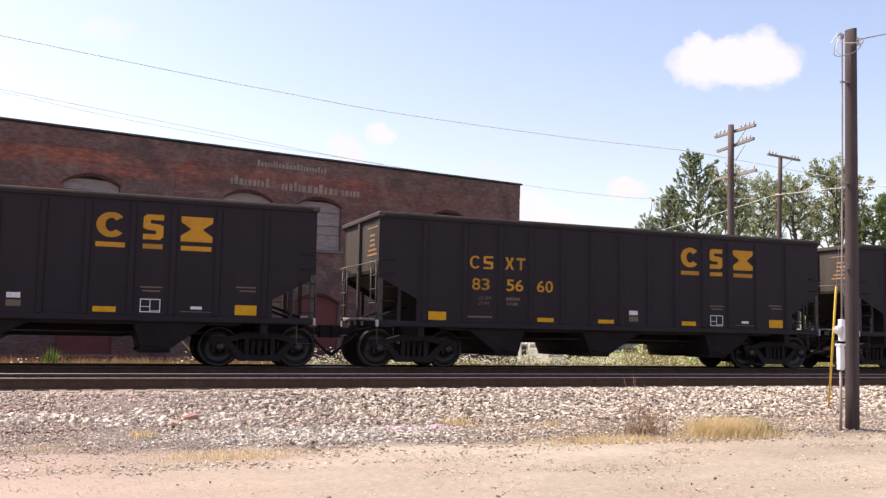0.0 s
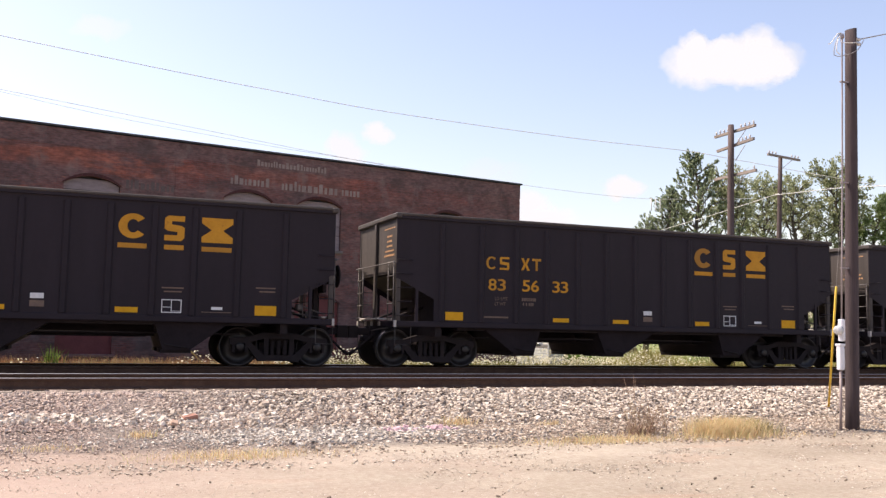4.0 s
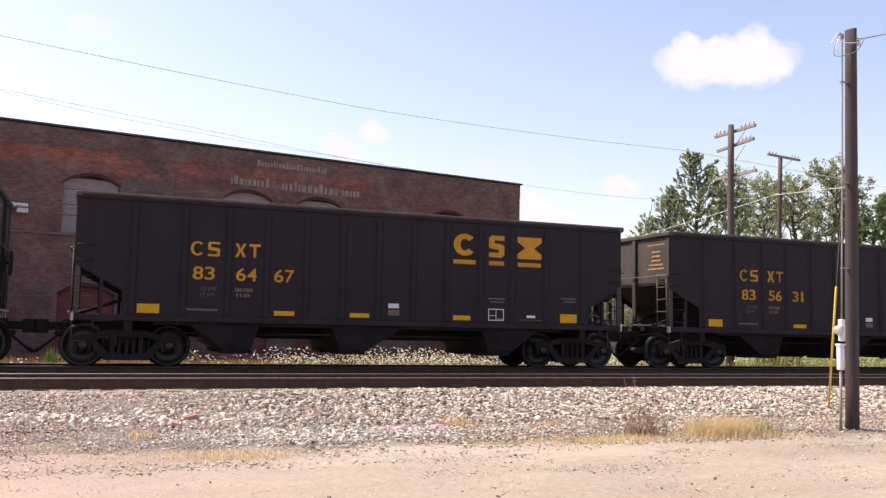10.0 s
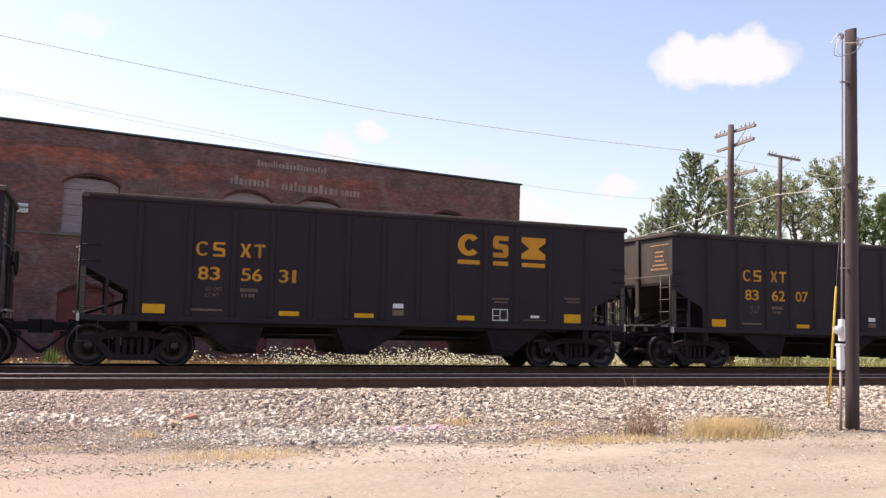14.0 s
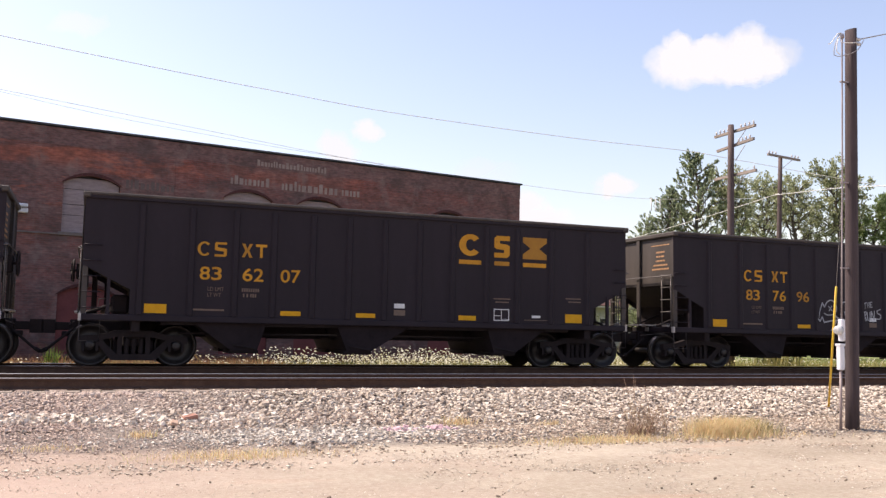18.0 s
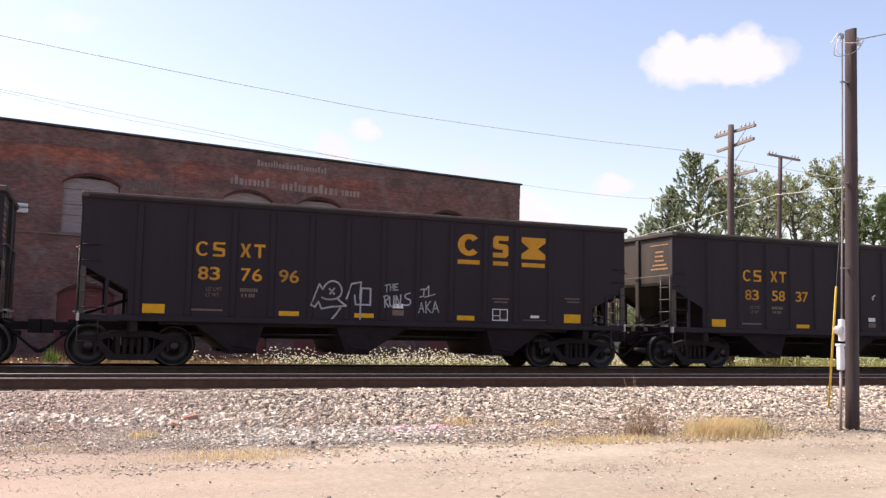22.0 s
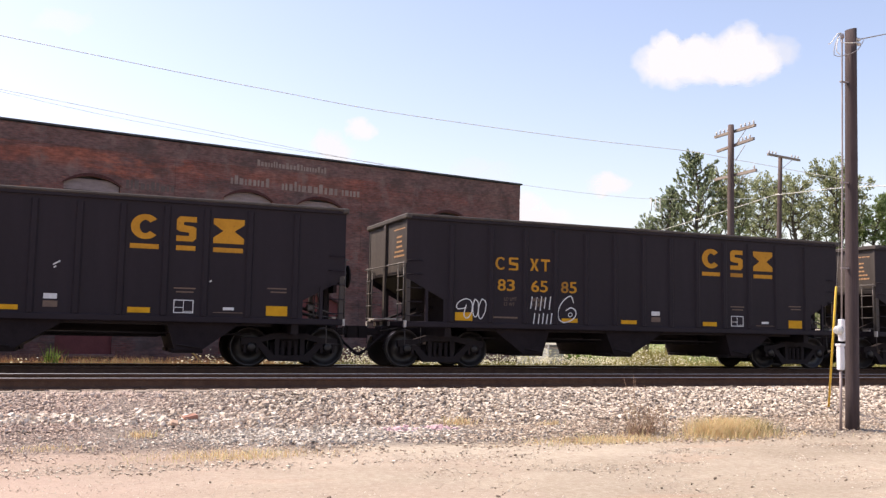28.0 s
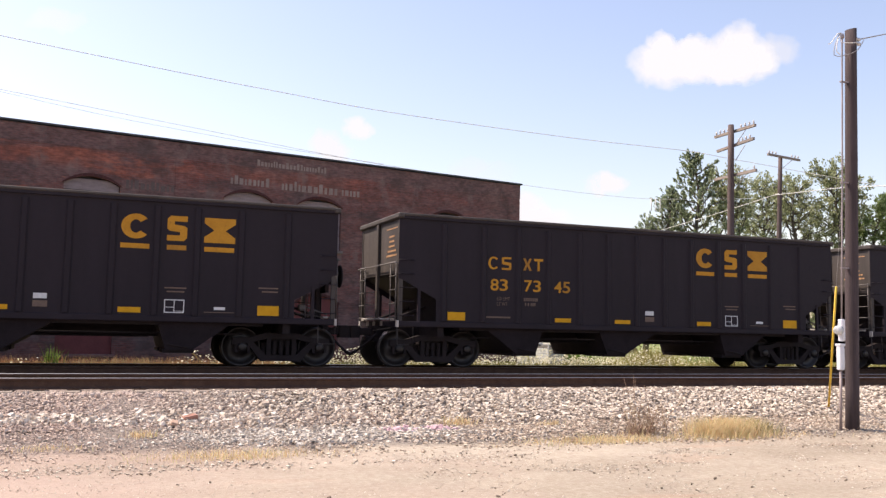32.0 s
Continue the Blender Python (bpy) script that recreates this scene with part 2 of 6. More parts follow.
BRIGHT = plain("worn_grab_iron", (0.055, 0.046, 0.044), (0.14, 0.122, 0.114), 20.0, 0.55, 0.2)
YELLOW = plain("yellow_reflective_film", (0.54, 0.25, 0.004), (0.68, 0.345, 0.008), 7.0, 0.6, spec=0.25)
LETTER = make_lettering("weathered_yellow_lettering", (0.41, 0.178, 0.014), (0.60, 0.285, 0.027), (0.17, 0.085, 0.03))
DULL = plain("dull_tan_lettering", (0.10, 0.066, 0.050), (0.18, 0.118, 0.086), 12.0, 0.7)
ORANGE = plain("orange_lettering", (0.36, 0.19, 0.09), (0.52, 0.29, 0.14), 12.0, 0.6)
WHITE = plain("white_stencil", (0.5, 0.5, 0.5), (0.75, 0.75, 0.75), 12.0, 0.6)
SPRAY = plain("grey_white_spray_paint", (0.12, 0.12, 0.13), (0.46, 0.46, 0.48), 4.0, 0.7)
RAIL_RUST = plain("rusty_rail_web", (0.052, 0.029, 0.021), (0.108, 0.064, 0.047), 6.0, 0.9, 0.0, 0.004, spec=0.15)
TIE = plain("creosoted_tie_wood", (0.15, 0.118, 0.095), (0.34, 0.28, 0.23), 3.0, 0.9, 0.0, 0.01, (0.6, 4, 4))
BRICK = make_brick("old_brick", 0.36, 0.52, 0.46)
BRICK_DULL = make_brick("painted_over_brick", 0.12, 0.9, 0.52)
BRICK_SOOT = make_brick("sooty_parapet_brick", 0.25, 0.62, 0.45)
BOARD = plain("grey_weathered_boards", (0.18, 0.132, 0.138), (0.35, 0.28, 0.285), 2.5, 0.85, 0.0, 0.006, (1, 1, 5))
SASH = plain("dirty_white_sash_paint", (0.16, 0.14, 0.145), (0.42, 0.40, 0.41), 2.0, 0.85)
REDPAINT = plain("faded_red_paint", (0.125, 0.029, 0.029), (0.21, 0.052, 0.048), 1.6, 0.8, 0.0, 0.006)
DARKBOARD = plain("dark_red_board", (0.06, 0.028, 0.03), (0.11, 0.05, 0.052), 2.0, 0.7)
COPING = plain("dark_metal_coping", (0.02, 0.022, 0.03), (0.05, 0.055, 0.068), 2.0, 0.6)
STONE = plain("grey_limestone", (0.11, 0.085, 0.08), (0.20, 0.165, 0.15), 3.0, 0.9)
GHOST_DARK = plain("grimy_wall_lettering", (0.09, 0.062, 0.058), (0.17, 0.125, 0.115), 2.5, 0.9)
GHOST = plain("faded_wall_lettering", (0.18, 0.12, 0.105), (0.38, 0.295, 0.26), 2.5, 0.9)
ARCH = plain("dark_red_arch_brick", (0.049, 0.015, 0.014), (0.098, 0.029, 0.025), 8.0, 0.9)
ROOFTAR = plain("roof_tar", (0.03, 0.03, 0.03), (0.07, 0.07, 0.07), 1.0, 0.9)
POLE = plain("weathered_pole_wood", (0.030, 0.0205, 0.022), (0.076, 0.053, 0.056), 1.5, 0.9, 0.0, 0.01, (6, 6, 0.4))
POLE_FAR = plain("brown_pole_wood", (0.056, 0.038, 0.037), (0.13, 0.093, 0.086), 1.5, 0.9, 0.0, 0.01, (6, 6, 0.4))
ARM = plain("bleached_crossarm_wood", (0.15, 0.12, 0.105), (0.33, 0.28, 0.245), 2.0, 0.9)
CONDUIT = plain("grey_conduit", (0.20, 0.165, 0.17), (0.34, 0.295, 0.30), 3.0, 0.5)
CONDUIT_BROWN = plain("rusty_conduit", (0.20, 0.15, 0.14), (0.32, 0.26, 0.25), 3.0, 0.6)
BOXGREY = plain("painted_meter_box", (0.52, 0.52, 0.56), (0.68, 0.68, 0.72), 4.0, 0.45)
GUARD_TAN = plain("faded_tan_guard", (0.40, 0.31, 0.16), (0.56, 0.46, 0.27), 3.0, 0.6)
GUARD = plain("yellow_guy_guard", (0.62, 0.38, 0.03), (0.78, 0.52, 0.06), 3.0, 0.5)
WIRE = plain("weathered_cable", (0.22, 0.20, 0.20), (0.36, 0.34, 0.33), 4.0, 0.6)
WIRE_PALE = plain("pale_cable", (0.60, 0.58, 0.55), (0.78, 0.76, 0.72), 4.0, 0.6)
METER = plain("meter_glass_and_dial", (0.42, 0.43, 0.44), (0.62, 0.63, 0.64), 14.0, 0.22)
GLASSY = plain("porcelain_insulator", (0.40, 0.38, 0.36), (0.60, 0.57, 0.54), 10.0, 0.25)
CREAM = plain("cream_siding", (0.40, 0.38, 0.345), (0.50, 0.475, 0.435), 1.0, 0.8, 0.0, 0.004, (1, 1, 9))
SHINGLE_RED = plain("brown_red_shingles", (0.085, 0.042, 0.036), (0.16, 0.082, 0.066), 3.0, 0.9)
SHINGLE = plain("grey_shingles", (0.10, 0.095, 0.09), (0.2, 0.19, 0.18), 3.0, 0.9)
PANE = plain("dark_window_glass", (0.015, 0.018, 0.02), (0.035, 0.04, 0.045), 2.0, 0.12)
TRIMWHITE = plain("white_house_trim", (0.50, 0.49, 0.48), (0.64, 0.63, 0.62), 2.0, 0.6)
CABINET = plain("white_utility_cabinet", (0.42, 0.43, 0.43), (0.58, 0.59, 0.58), 2.0, 0.5)
GROUND = make_ground()
# the near-black first stop imitates shadow gaps among the stones
BALLAST = make_island("ballast_stone", [(0.0, (0.05, 0.040, 0.032)), (0.24, (0.22, 0.176, 0.135)), (0.5, (0.45, 0.378, 0.302)), (0.8, (0.59, 0.512, 0.418)), (1.0, (0.76, 0.69, 0.588))], clay=0.74)
BALLAST_FOOT = make_island("spilled_ballast_stone", [(0.0, (0.25, 0.19, 0.145)), (0.35, (0.38, 0.295, 0.22)), (0.75, (0.51, 0.42, 0.325)), (1.0, (0.65, 0.585, 0.48))], clay=0.74)
BALLAST_GREY = make_island("grey_crushed_stone", [(0.0, (0.23, 0.2, 0.168)), (0.5, (0.45, 0.395, 0.335)), (1.0, (0.66, 0.605, 0.53))])
BALLAST_WHITE = make_island("whitish_ballast_stone", [(0.0, (0.30, 0.24, 0.19)), (0.4, (0.52, 0.445, 0.37)), (1.0, (0.74, 0.66, 0.57))])
PEBBLE_DARK = make_island("dark_clod", [(0.0, (0.10, 0.075, 0.055)), (1.0, (0.26, 0.20, 0.15))])
PEBBLE = make_island("dirt_pebble", [(0.0, (0.20, 0.15, 0.115)), (0.2, (0.38, 0.30, 0.235)), (0.7, (0.542, 0.46, 0.372)), (1.0, (0.709, 0.66, 0.558))])
DRYGRASS = make_island("dry_grass", [(0.0, (0.57, 0.385, 0.22)), (0.5, (0.74, 0.575, 0.345)), (0.85, (0.70, 0.61, 0.36)), (1.0, (0.48, 0.485, 0.22))], 0.8, 0.2, 10.0, 0.45)
DULLWEED = make_island("dead_weed", [(0.0, (0.22, 0.13, 0.09)), (0.6, (0.40, 0.27, 0.19)), (1.0, (0.52, 0.42, 0.24))], 0.85, 0.2, 10.0, 0.2)
WEEDS = make_island("wild_weeds", [(0.0, (0.34, 0.20, 0.11)), (0.5, (0.44, 0.30, 0.17)), (0.85, (0.34, 0.28, 0.14)), (1.0, (0.22, 0.25, 0.09))], 0.8, 0.2, 10.0, 0.35)
# the darkest greens put the shade between stems into the blade colour
FLOWERWEED = make_island("flowering_weed_stem", [(0.0, (0.42, 0.35, 0.14)), (0.35, (0.30, 0.26, 0.09)), (0.6, (0.15, 0.155, 0.045)), (1.0, (0.06, 0.075, 0.025))], 0.8, 0.2, 10.0, 0.35)
PALEWEED = make_island("pale_flowering_weed", [(0.0, (0.50, 0.43, 0.19)), (0.5, (0.40, 0.36, 0.14)), (1.0, (0.22, 0.23, 0.075))], 0.8, 0.2, 10.0, 0.4)
REDWEED = make_island("reddish_seeding_weed", [(0.0, (0.26, 0.12, 0.07)), (0.6, (0.38, 0.20, 0.11)), (1.0, (0.42, 0.29, 0.14))], 0.8, 0.2, 10.0, 0.35)
FIELD = make_island("field_grass_blade", [(0.0, (0.30, 0.27, 0.11)), (0.5, (0.22, 0.24, 0.08)), (1.0, (0.13, 0.17, 0.05))], 0.8, 0.2, 10.0, 0.35)
GREENWEED = make_island("green_weed", [(0.0, (0.08, 0.14, 0.03)), (1.0, (0.20, 0.28, 0.07))], 0.8, 0.2, 10.0, 0.35)
BLOSSOM = make_island("white_blossom", [(0.0, (0.60, 0.56, 0.36)), (0.6, (0.76, 0.73, 0.55)), (1.0, (0.84, 0.82, 0.74))], 0.8, 0.2, 10.0, 0.3)
LEAF = make_island("tree_leaf", [(0.0, (0.15, 0.175, 0.09)), (0.5, (0.31, 0.335, 0.18)), (1.0, (0.50, 0.515, 0.31))], 0.5, 0.4, 4.0, 0.5)
LEAF_DARK = make_island("dark_tree_leaf", [(0.0, (0.11, 0.145, 0.085)), (0.5, (0.24, 0.285, 0.17)), (1.0, (0.42, 0.465, 0.30))], 0.5, 0.4, 4.0, 0.5)
LEAF_GREEN = make_island("bright_tree_leaf", [(0.0, (0.10, 0.15, 0.055)), (0.5, (0.21, 0.28, 0.11)), (1.0, (0.36, 0.43, 0.20))], 0.5, 0.4, 4.0, 0.5)
BARK = plain("tree_bark", (0.05, 0.04, 0.032), (0.14, 0.115, 0.095), 3.0, 0.95, 0.0, 0.02, (3, 3, 0.6))
PINKROCK = plain("pink_paint_on_stone", (0.46, 0.30, 0.325), (0.62, 0.43, 0.46), 9.0, 0.85)
CLAY = plain("broken_clay_brick", (0.28, 0.13, 0.09), (0.38, 0.20, 0.15), 9.0, 0.9)
CLAY_PALE = plain("pale_clay_brick", (0.38, 0.25, 0.18), (0.48, 0.34, 0.26), 9.0, 0.9)


# ---- mesh helpers ----
def box(bm, x0, x1, y0, y1, z0, z1, bevel=0.0):
    """A box with optionally chamfered edges, added to bm."""
    made = bmesh.ops.create_cube(bm, size=1.0)["verts"]
    for v in made:
        v.co = Vector((x0 if v.co.x < 0 else x1, y0 if v.co.y < 0 else y1, z0 if v.co.z < 0 else z1))
    if bevel:
        edges = list({e for v in made for e in v.link_edges})
        bmesh.ops.bevel(bm, geom=edges, offset=bevel, segments=1, affect="EDGES", profile=0.5)
    return bm


def prism(bm, pts, d0, d1, axis="y"):
    """A flat outline pushed through from d0 to d1 along an axis. pts are (x, z) for y, (y, z) for x, (x, y) for z."""
    def at(p, d):
        return {"y": (p[0], d, p[1]), "x": (d, p[0], p[1]), "z": (p[0], p[1], d)}[axis]
    a = [bm.verts.new(at(p, d0)) for p in pts]
    b = [bm.verts.new(at(p, d1)) for p in pts]
    n = len(pts)
    faces = [bm.faces.new(a), bm.faces.new(b[::-1])]
    for i in range(n):
        faces.append(bm.faces.new((a[i], b[i], b[(i + 1) % n], a[(i + 1) % n])))
    bmesh.ops.recalc_face_normals(bm, faces=faces)
    return bm


def tube(bm, pts, radius, sides=6, radius_end=None):
    """A round bar along a line of points, tapered if radius_end is given."""
    pts = [Vector(p) for p in pts]
    rings = []
    for i, p in enumerate(pts):
        d = (pts[min(i + 1, len(pts) - 1)] - pts[max(i - 1, 0)]).normalized()
        side = d.cross(Vector((0, 0, 1)) if abs(d.z) < 0.9 else Vector((1, 0, 0))).normalized()
        up = side.cross(d)
        r = radius if radius_end is None else radius + (radius_end - radius) * i / (len(pts) - 1)
        rings.append([bm.verts.new(p + (side * math.cos(2 * math.pi * k / sides) + up * math.sin(2 * math.pi * k / sides)) * r) for k in range(sides)])
    for a, b in zip(rings, rings[1:]):
        for k in range(sides):
            bm.faces.new((a[k], a[(k + 1) % sides], b[(k + 1) % sides], b[k])).smooth = True
    bm.faces.new(rings[0][::-1])
    bm.faces.new(rings[-1])
    return bm


def lathe(bm, profile, segs=28, centre=(0, 0, 0), axis="y"):
    """Turns (radius, along) pairs round an axis."""
    rings = []
    for r, d in profile:
        ring = []
        for k in range(segs):
            a = 2 * math.pi * k / segs
            c, s = r * math.cos(a), r * math.sin(a)
            p = {"y": (c, d, s), "x": (d, c, s), "z": (c, s, d)}[axis]
            ring.append(bm.verts.new(Vector(p) + Vector(centre)))
        rings.append(ring)
    faces = []
    for a, b in zip(rings, rings[1:]):
        for k in range(segs):
            faces.append(bm.faces.new((a[k], a[(k + 1) % segs], b[(k + 1) % segs], b[k])))
            faces[-1].smooth = True
    faces.append(bm.faces.new(rings[0][::-1]))
    faces.append(bm.faces.new(rings[-1]))
    bmesh.ops.recalc_face_normals(bm, faces=faces)
    return bm


def to_mesh(name, bm, *materials):
    me = bpy.data.meshes.new(name)
    bm.to_mesh(me)
    bm.free()
    for m in materials:
        me.materials.append(m)
    return me


def part(name, bm, material, parent, label="", at=None):
    """Links a bmesh, or a finished mesh, as one mesh object under a thing or a part."""
    me = bm if isinstance(bm, bpy.types.Mesh) else to_mesh(name, bm, material)
    ob = new(name, me)
    ob.parent = parent
    if at is not None:
        ob.matrix_basis = at
    if label:
        tagged(ob, label)
    return ob


def thing(name, label, category, at=None, group="", kind=""):
    """An empty at the base of a thing, which carries its parts."""
    ob = new(name)
    ob.empty_display_size = 0.3
    if at is not None:
        ob.matrix_basis = at
    return tagged(ob, label, category, group, kind)


def solid(name, bm, material, label, category, at=None, group="", kind=""):
    """A thing that is one mesh."""
    ob = new(name, to_mesh(name, bm, material))
    if at is not None:
        ob.matrix_basis = at
    return tagged(ob, label, category, group, kind)


def raw(name, verts, faces, material):
    me = bpy.data.meshes.new(name)
    me.from_pydata(verts, [], faces)
    me.materials.append(material)
    me.update()
    return me


def ground_height(x, y):
    """The lie of the land across the tracks: dirt lot, ballast shoulder, track bed, field."""
    stops = ((-400.0, -0.78), (6.0, -0.72), (11.6, -0.70), (13.4, -0.60), (15.3, -0.232), (15.65, -0.228), (18.4, -0.228), (19.4, -0.26), (20.3, -0.225), (23.6, -0.205), (24.2, -0.24), (25.6, -0.42), (45.0, -0.42), (160.0, -0.9), (3000.0, -4.0))
    for (a, za), (b, zb) in zip(stops, stops[1:]):
        if y <= b:
            return za + (zb - za) * (y - a) / (b - a)
    return stops[-1][1]


# ---- ground ----
def build_ground():
    xs = [-2500, -900, -300, -120, -60, -30, -15] + [-8 + 0.25 * i for i in range(173)] + [42, 55, 80, 120, 300, 900, 2500]
    ys = [-400, -150, -50, -15, -5, 0, 3, 5] + [6 + 0.2 * i for i in range(108)] + [28, 30, 35, 45, 60, 90, 160, 400, 1200, 3000]
    verts = []
    for y in ys:
        for x in xs:
            z = ground_height(x, y)
            if 6 < y < 15.4 and -8 <= x <= 36:
                z += 0.035 * noise.noise(Vector((x * 0.9, y * 0.9, 0))) + 0.012 * noise.noise(Vector((x * 4, y * 4, 3)))
            verts.append((x, y, z))
    w = len(xs)
    faces = [(j * w + i, j * w + i + 1, (j + 1) * w + i + 1, (j + 1) * w + i) for j in range(len(ys) - 1) for i in range(w - 1)]
    me = raw("ground", verts, faces, GROUND)
    for p in me.polygons:
        p.use_smooth = True
    tagged(new("ground", me), "dusty pinkish dirt lot rising to gravel track bed and weedy field", "ground", "", "structure")


ROCK = [(-1, -1, -1), (1, -1, -1), (1, 1, -1), (-1, 1, -1), (-1, -1, 1), (1, -1, 1), (1, 1, 1), (-1, 1, 1)]
GOLD = 0.618
ICO = [(-GOLD, 1, 0), (GOLD, 1, 0), (-GOLD, -1, 0), (GOLD, -1, 0), (0, -GOLD, 1), (0, GOLD, 1), (0, -GOLD, -1), (0, GOLD, -1), (1, 0, -GOLD), (1, 0, GOLD), (-1, 0, -GOLD), (-1, 0, GOLD)]
ICO_F = [(0, 11, 5), (0, 5, 1), (0, 1, 7), (0, 7, 10), (0, 10, 11), (1, 5, 9), (5, 11, 4), (11, 10, 2), (10, 7, 6), (7, 1, 8), (3, 9, 4), (3, 4, 2), (3, 2, 6), (3, 6, 8), (3, 8, 9), (4, 9, 5), (2, 4, 11), (6, 2, 10), (8, 6, 7), (9, 8, 1)]
ROCK_F = [(0, 3, 2, 1), (4, 5, 6, 7), (0, 1, 5, 4), (1, 2, 6, 5), (2, 3, 7, 6), (3, 0, 4, 7)]


def stones(name, label, count, place, size, material, seed, round_ones=False, thick=0.85):
    """Loose angular stones strewn over the ground, one mesh of many pieces. place(rng) gives x, y or None."""
    rng = np.random.default_rng(seed)
    spots = []
    while len(spots) < count:
        spot = place(rng)
        if spot is not None:
            spots.append((*spot, ground_height(*spot)))
    at = np.array(spots)
    s = size * np.clip(rng.lognormal(0, 0.34, count), 0.4, 1.7)
    s *= np.where(at[:, 0] + rng.normal(0, 0.8, count) < 3.2, 0.68, 1.0)
    form, skin = (ICO, ICO_F) if round_ones else (ROCK, ROCK_F)
    n, sides = len(form), len(skin[0])
    pts = np.array(form, float)[None] * rng.uniform(0.7 if round_ones else 0.55, 1.1, (count, n, 3)) * (0.5 * s)[:, None, None]
    pts *= rng.uniform(0.65, 1.15, (count, 1, 3))
    pts[:, :, 2] *= thick
    a, b = rng.uniform(0, 2 * math.pi, count)[:, None], (thick * rng.uniform(-0.95, 0.95, count))[:, None]
    x, y, z = pts[:, :, 0].copy(), pts[:, :, 1].copy(), pts[:, :, 2].copy()
    y, z = y * np.cos(b) - z * np.sin(b), y * np.sin(b) + z * np.cos(b)
    x, y = x * np.cos(a) - y * np.sin(a), x * np.sin(a) + y * np.cos(a)
    pts = np.stack((x, y, z), 2) + at[:, None, :]
    pts[:, :, 2] += (s * (0.22 + thick * rng.uniform(-0.18, 0.2, count)))[:, None]
    faces = np.array(skin)[None] + (np.arange(count) * n)[:, None, None]
    ob = new(name, raw(name, pts.reshape(-1, 3).tolist(), faces.reshape(-1, sides).tolist(), material))
    return tagged(ob, label, "gravel", "", "stuff")


def near_ballast(rng):
    x, y = rng.uniform(-4, 24), 13.5 + 2.6 * rng.random() ** 0.9
    if y > 15.62 and abs((x + 9) % 0.52 - 0.26) > 0.13:     # tie ends lie bare
        return None
    return x, y


def ballast_foot(rng):
    x, y = rng.uniform(-4, 22), 11.0 + 3.3 * rng.random() ** 0.6
    if y < 13.0 and rng.random() > 0.10 + 0.9 * (y - 11.0) / 2.0 + 0.5 * noise.noise(Vector((x * 0.6, y * 0.9, 5))):
        return None
    return x, y


def grey_patch(rng):
    x, y = rng.normal(2.8, 1.2), rng.normal(12.8, 0.34)
    return (x, y) if 11.5 < y < 14 else None


def between_tracks(rng):
    return rng.uniform(-6, 34), rng.uniform(18.2, 20.4)


def lot(rng):
    x, y = rng.uniform(-4, 16), rng.uniform(6, 12.2)
    return (x, y) if noise.noise(Vector((x * 0.5, y * 0.7, 9))) + rng.random() > 0.35 else None


def white_band(rng):
    x = rng.uniform(-3, 2.8)
    return x, rng.normal(14.0 - 0.05 * x + 0.2 * noise.noise(Vector((x * 1.3, 0, 7))), 0.13 + 0.05 * max(0.0, x))


def chip_row(rng):
    """A low windrow of gravel pushed along the edge of the lot."""
    x = rng.uniform(-1.6, 3.4)
    y = rng.normal(10.68 + 0.2 * noise.noise(Vector((x * 0.8, 3, 1))), 0.2)
    return (x, y) if noise.noise(Vector((x * 1.4, y * 2.0, 31))) + rng.random() > 0.5 else None


def chips(rng):
    """Pale chips drifted in wheel lines along the lot."""
    x, y = rng.uniform(-3, 13), rng.choice((11.6, 10.6, 9.5)) + rng.normal(0, 0.16)
    return (x, y) if noise.noise(Vector((x * 0.45, y, 21))) + rng.random() > 0.55 else None


def build_gravel():
    stones("ballast_gravel", "pale pinkish-grey angular ballast stones beside the track", 26000, near_ballast, 0.049, BALLAST, 3, True, 0.75)
    stones("ballast_gravel", "pale blocky ballast stones beside the track", 29000, near_ballast, 0.049, BALLAST, 13, False, 0.72)
    stones("ballast_gravel", "band of larger whitish ballast stones on the shoulder", 1700, white_band, 0.070, BALLAST_WHITE, 14, False, 0.8)
    stones("spilled_ballast", "small brownish ballast stones spilled down the shoulder", 60000, ballast_foot, 0.032, BALLAST_FOOT, 7, False, 0.45)
    stones("crushed_stone", "finer blue-grey crushed stone spilled at the ballast foot", 5200, grey_patch, 0.042, BALLAST_GREY, 4, False, 0.7)
    stones("track_bed_gravel", "pale ballast stones between the two tracks", 9000, between_tracks, 0.05, BALLAST, 5)
    stones("dirt_pebbles", "small scattered pebbles on the dirt lot", 15000, lot, 0.014, PEBBLE, 6, False, 0.32)
    stones("dirt_pebbles", "low windrow of gravel along the edge of the lot", 620, chip_row, 0.032, PEBBLE, 16, False, 0.45)
    stones("dirt_pebbles", "dark clods and stones on the dirt lot", 380, lot, 0.02, PEBBLE_DARK, 8, False, 0.7)
    stones("dirt_pebbles", "scattered pale stones lying on the dirt lot", 700, lot, 0.02, BALLAST_WHITE, 10, False, 0.55)
    stones("dirt_pebbles", "drift of pale chips along the edge of the lot", 5200, chips, 0.017, PEBBLE, 9, False, 0.32)


# ---- tracks ----
RAIL = [(-0.075, -0.185), (0.075, -0.185), (0.075, -0.172), (0.02, -0.15), (0.011, -0.13), (0.011, -0.055), (0.036, -0.042), (0.036, -0.006), (0.028, 0.0), (-0.028, 0.0), (-0.036, -0.006), (-0.036, -0.042), (-0.011, -0.055), (-0.011, -0.13), (-0.02, -0.15), (-0.075, -0.172)]
NEAR_TRACK, FAR_TRACK = 17.0, 21.94


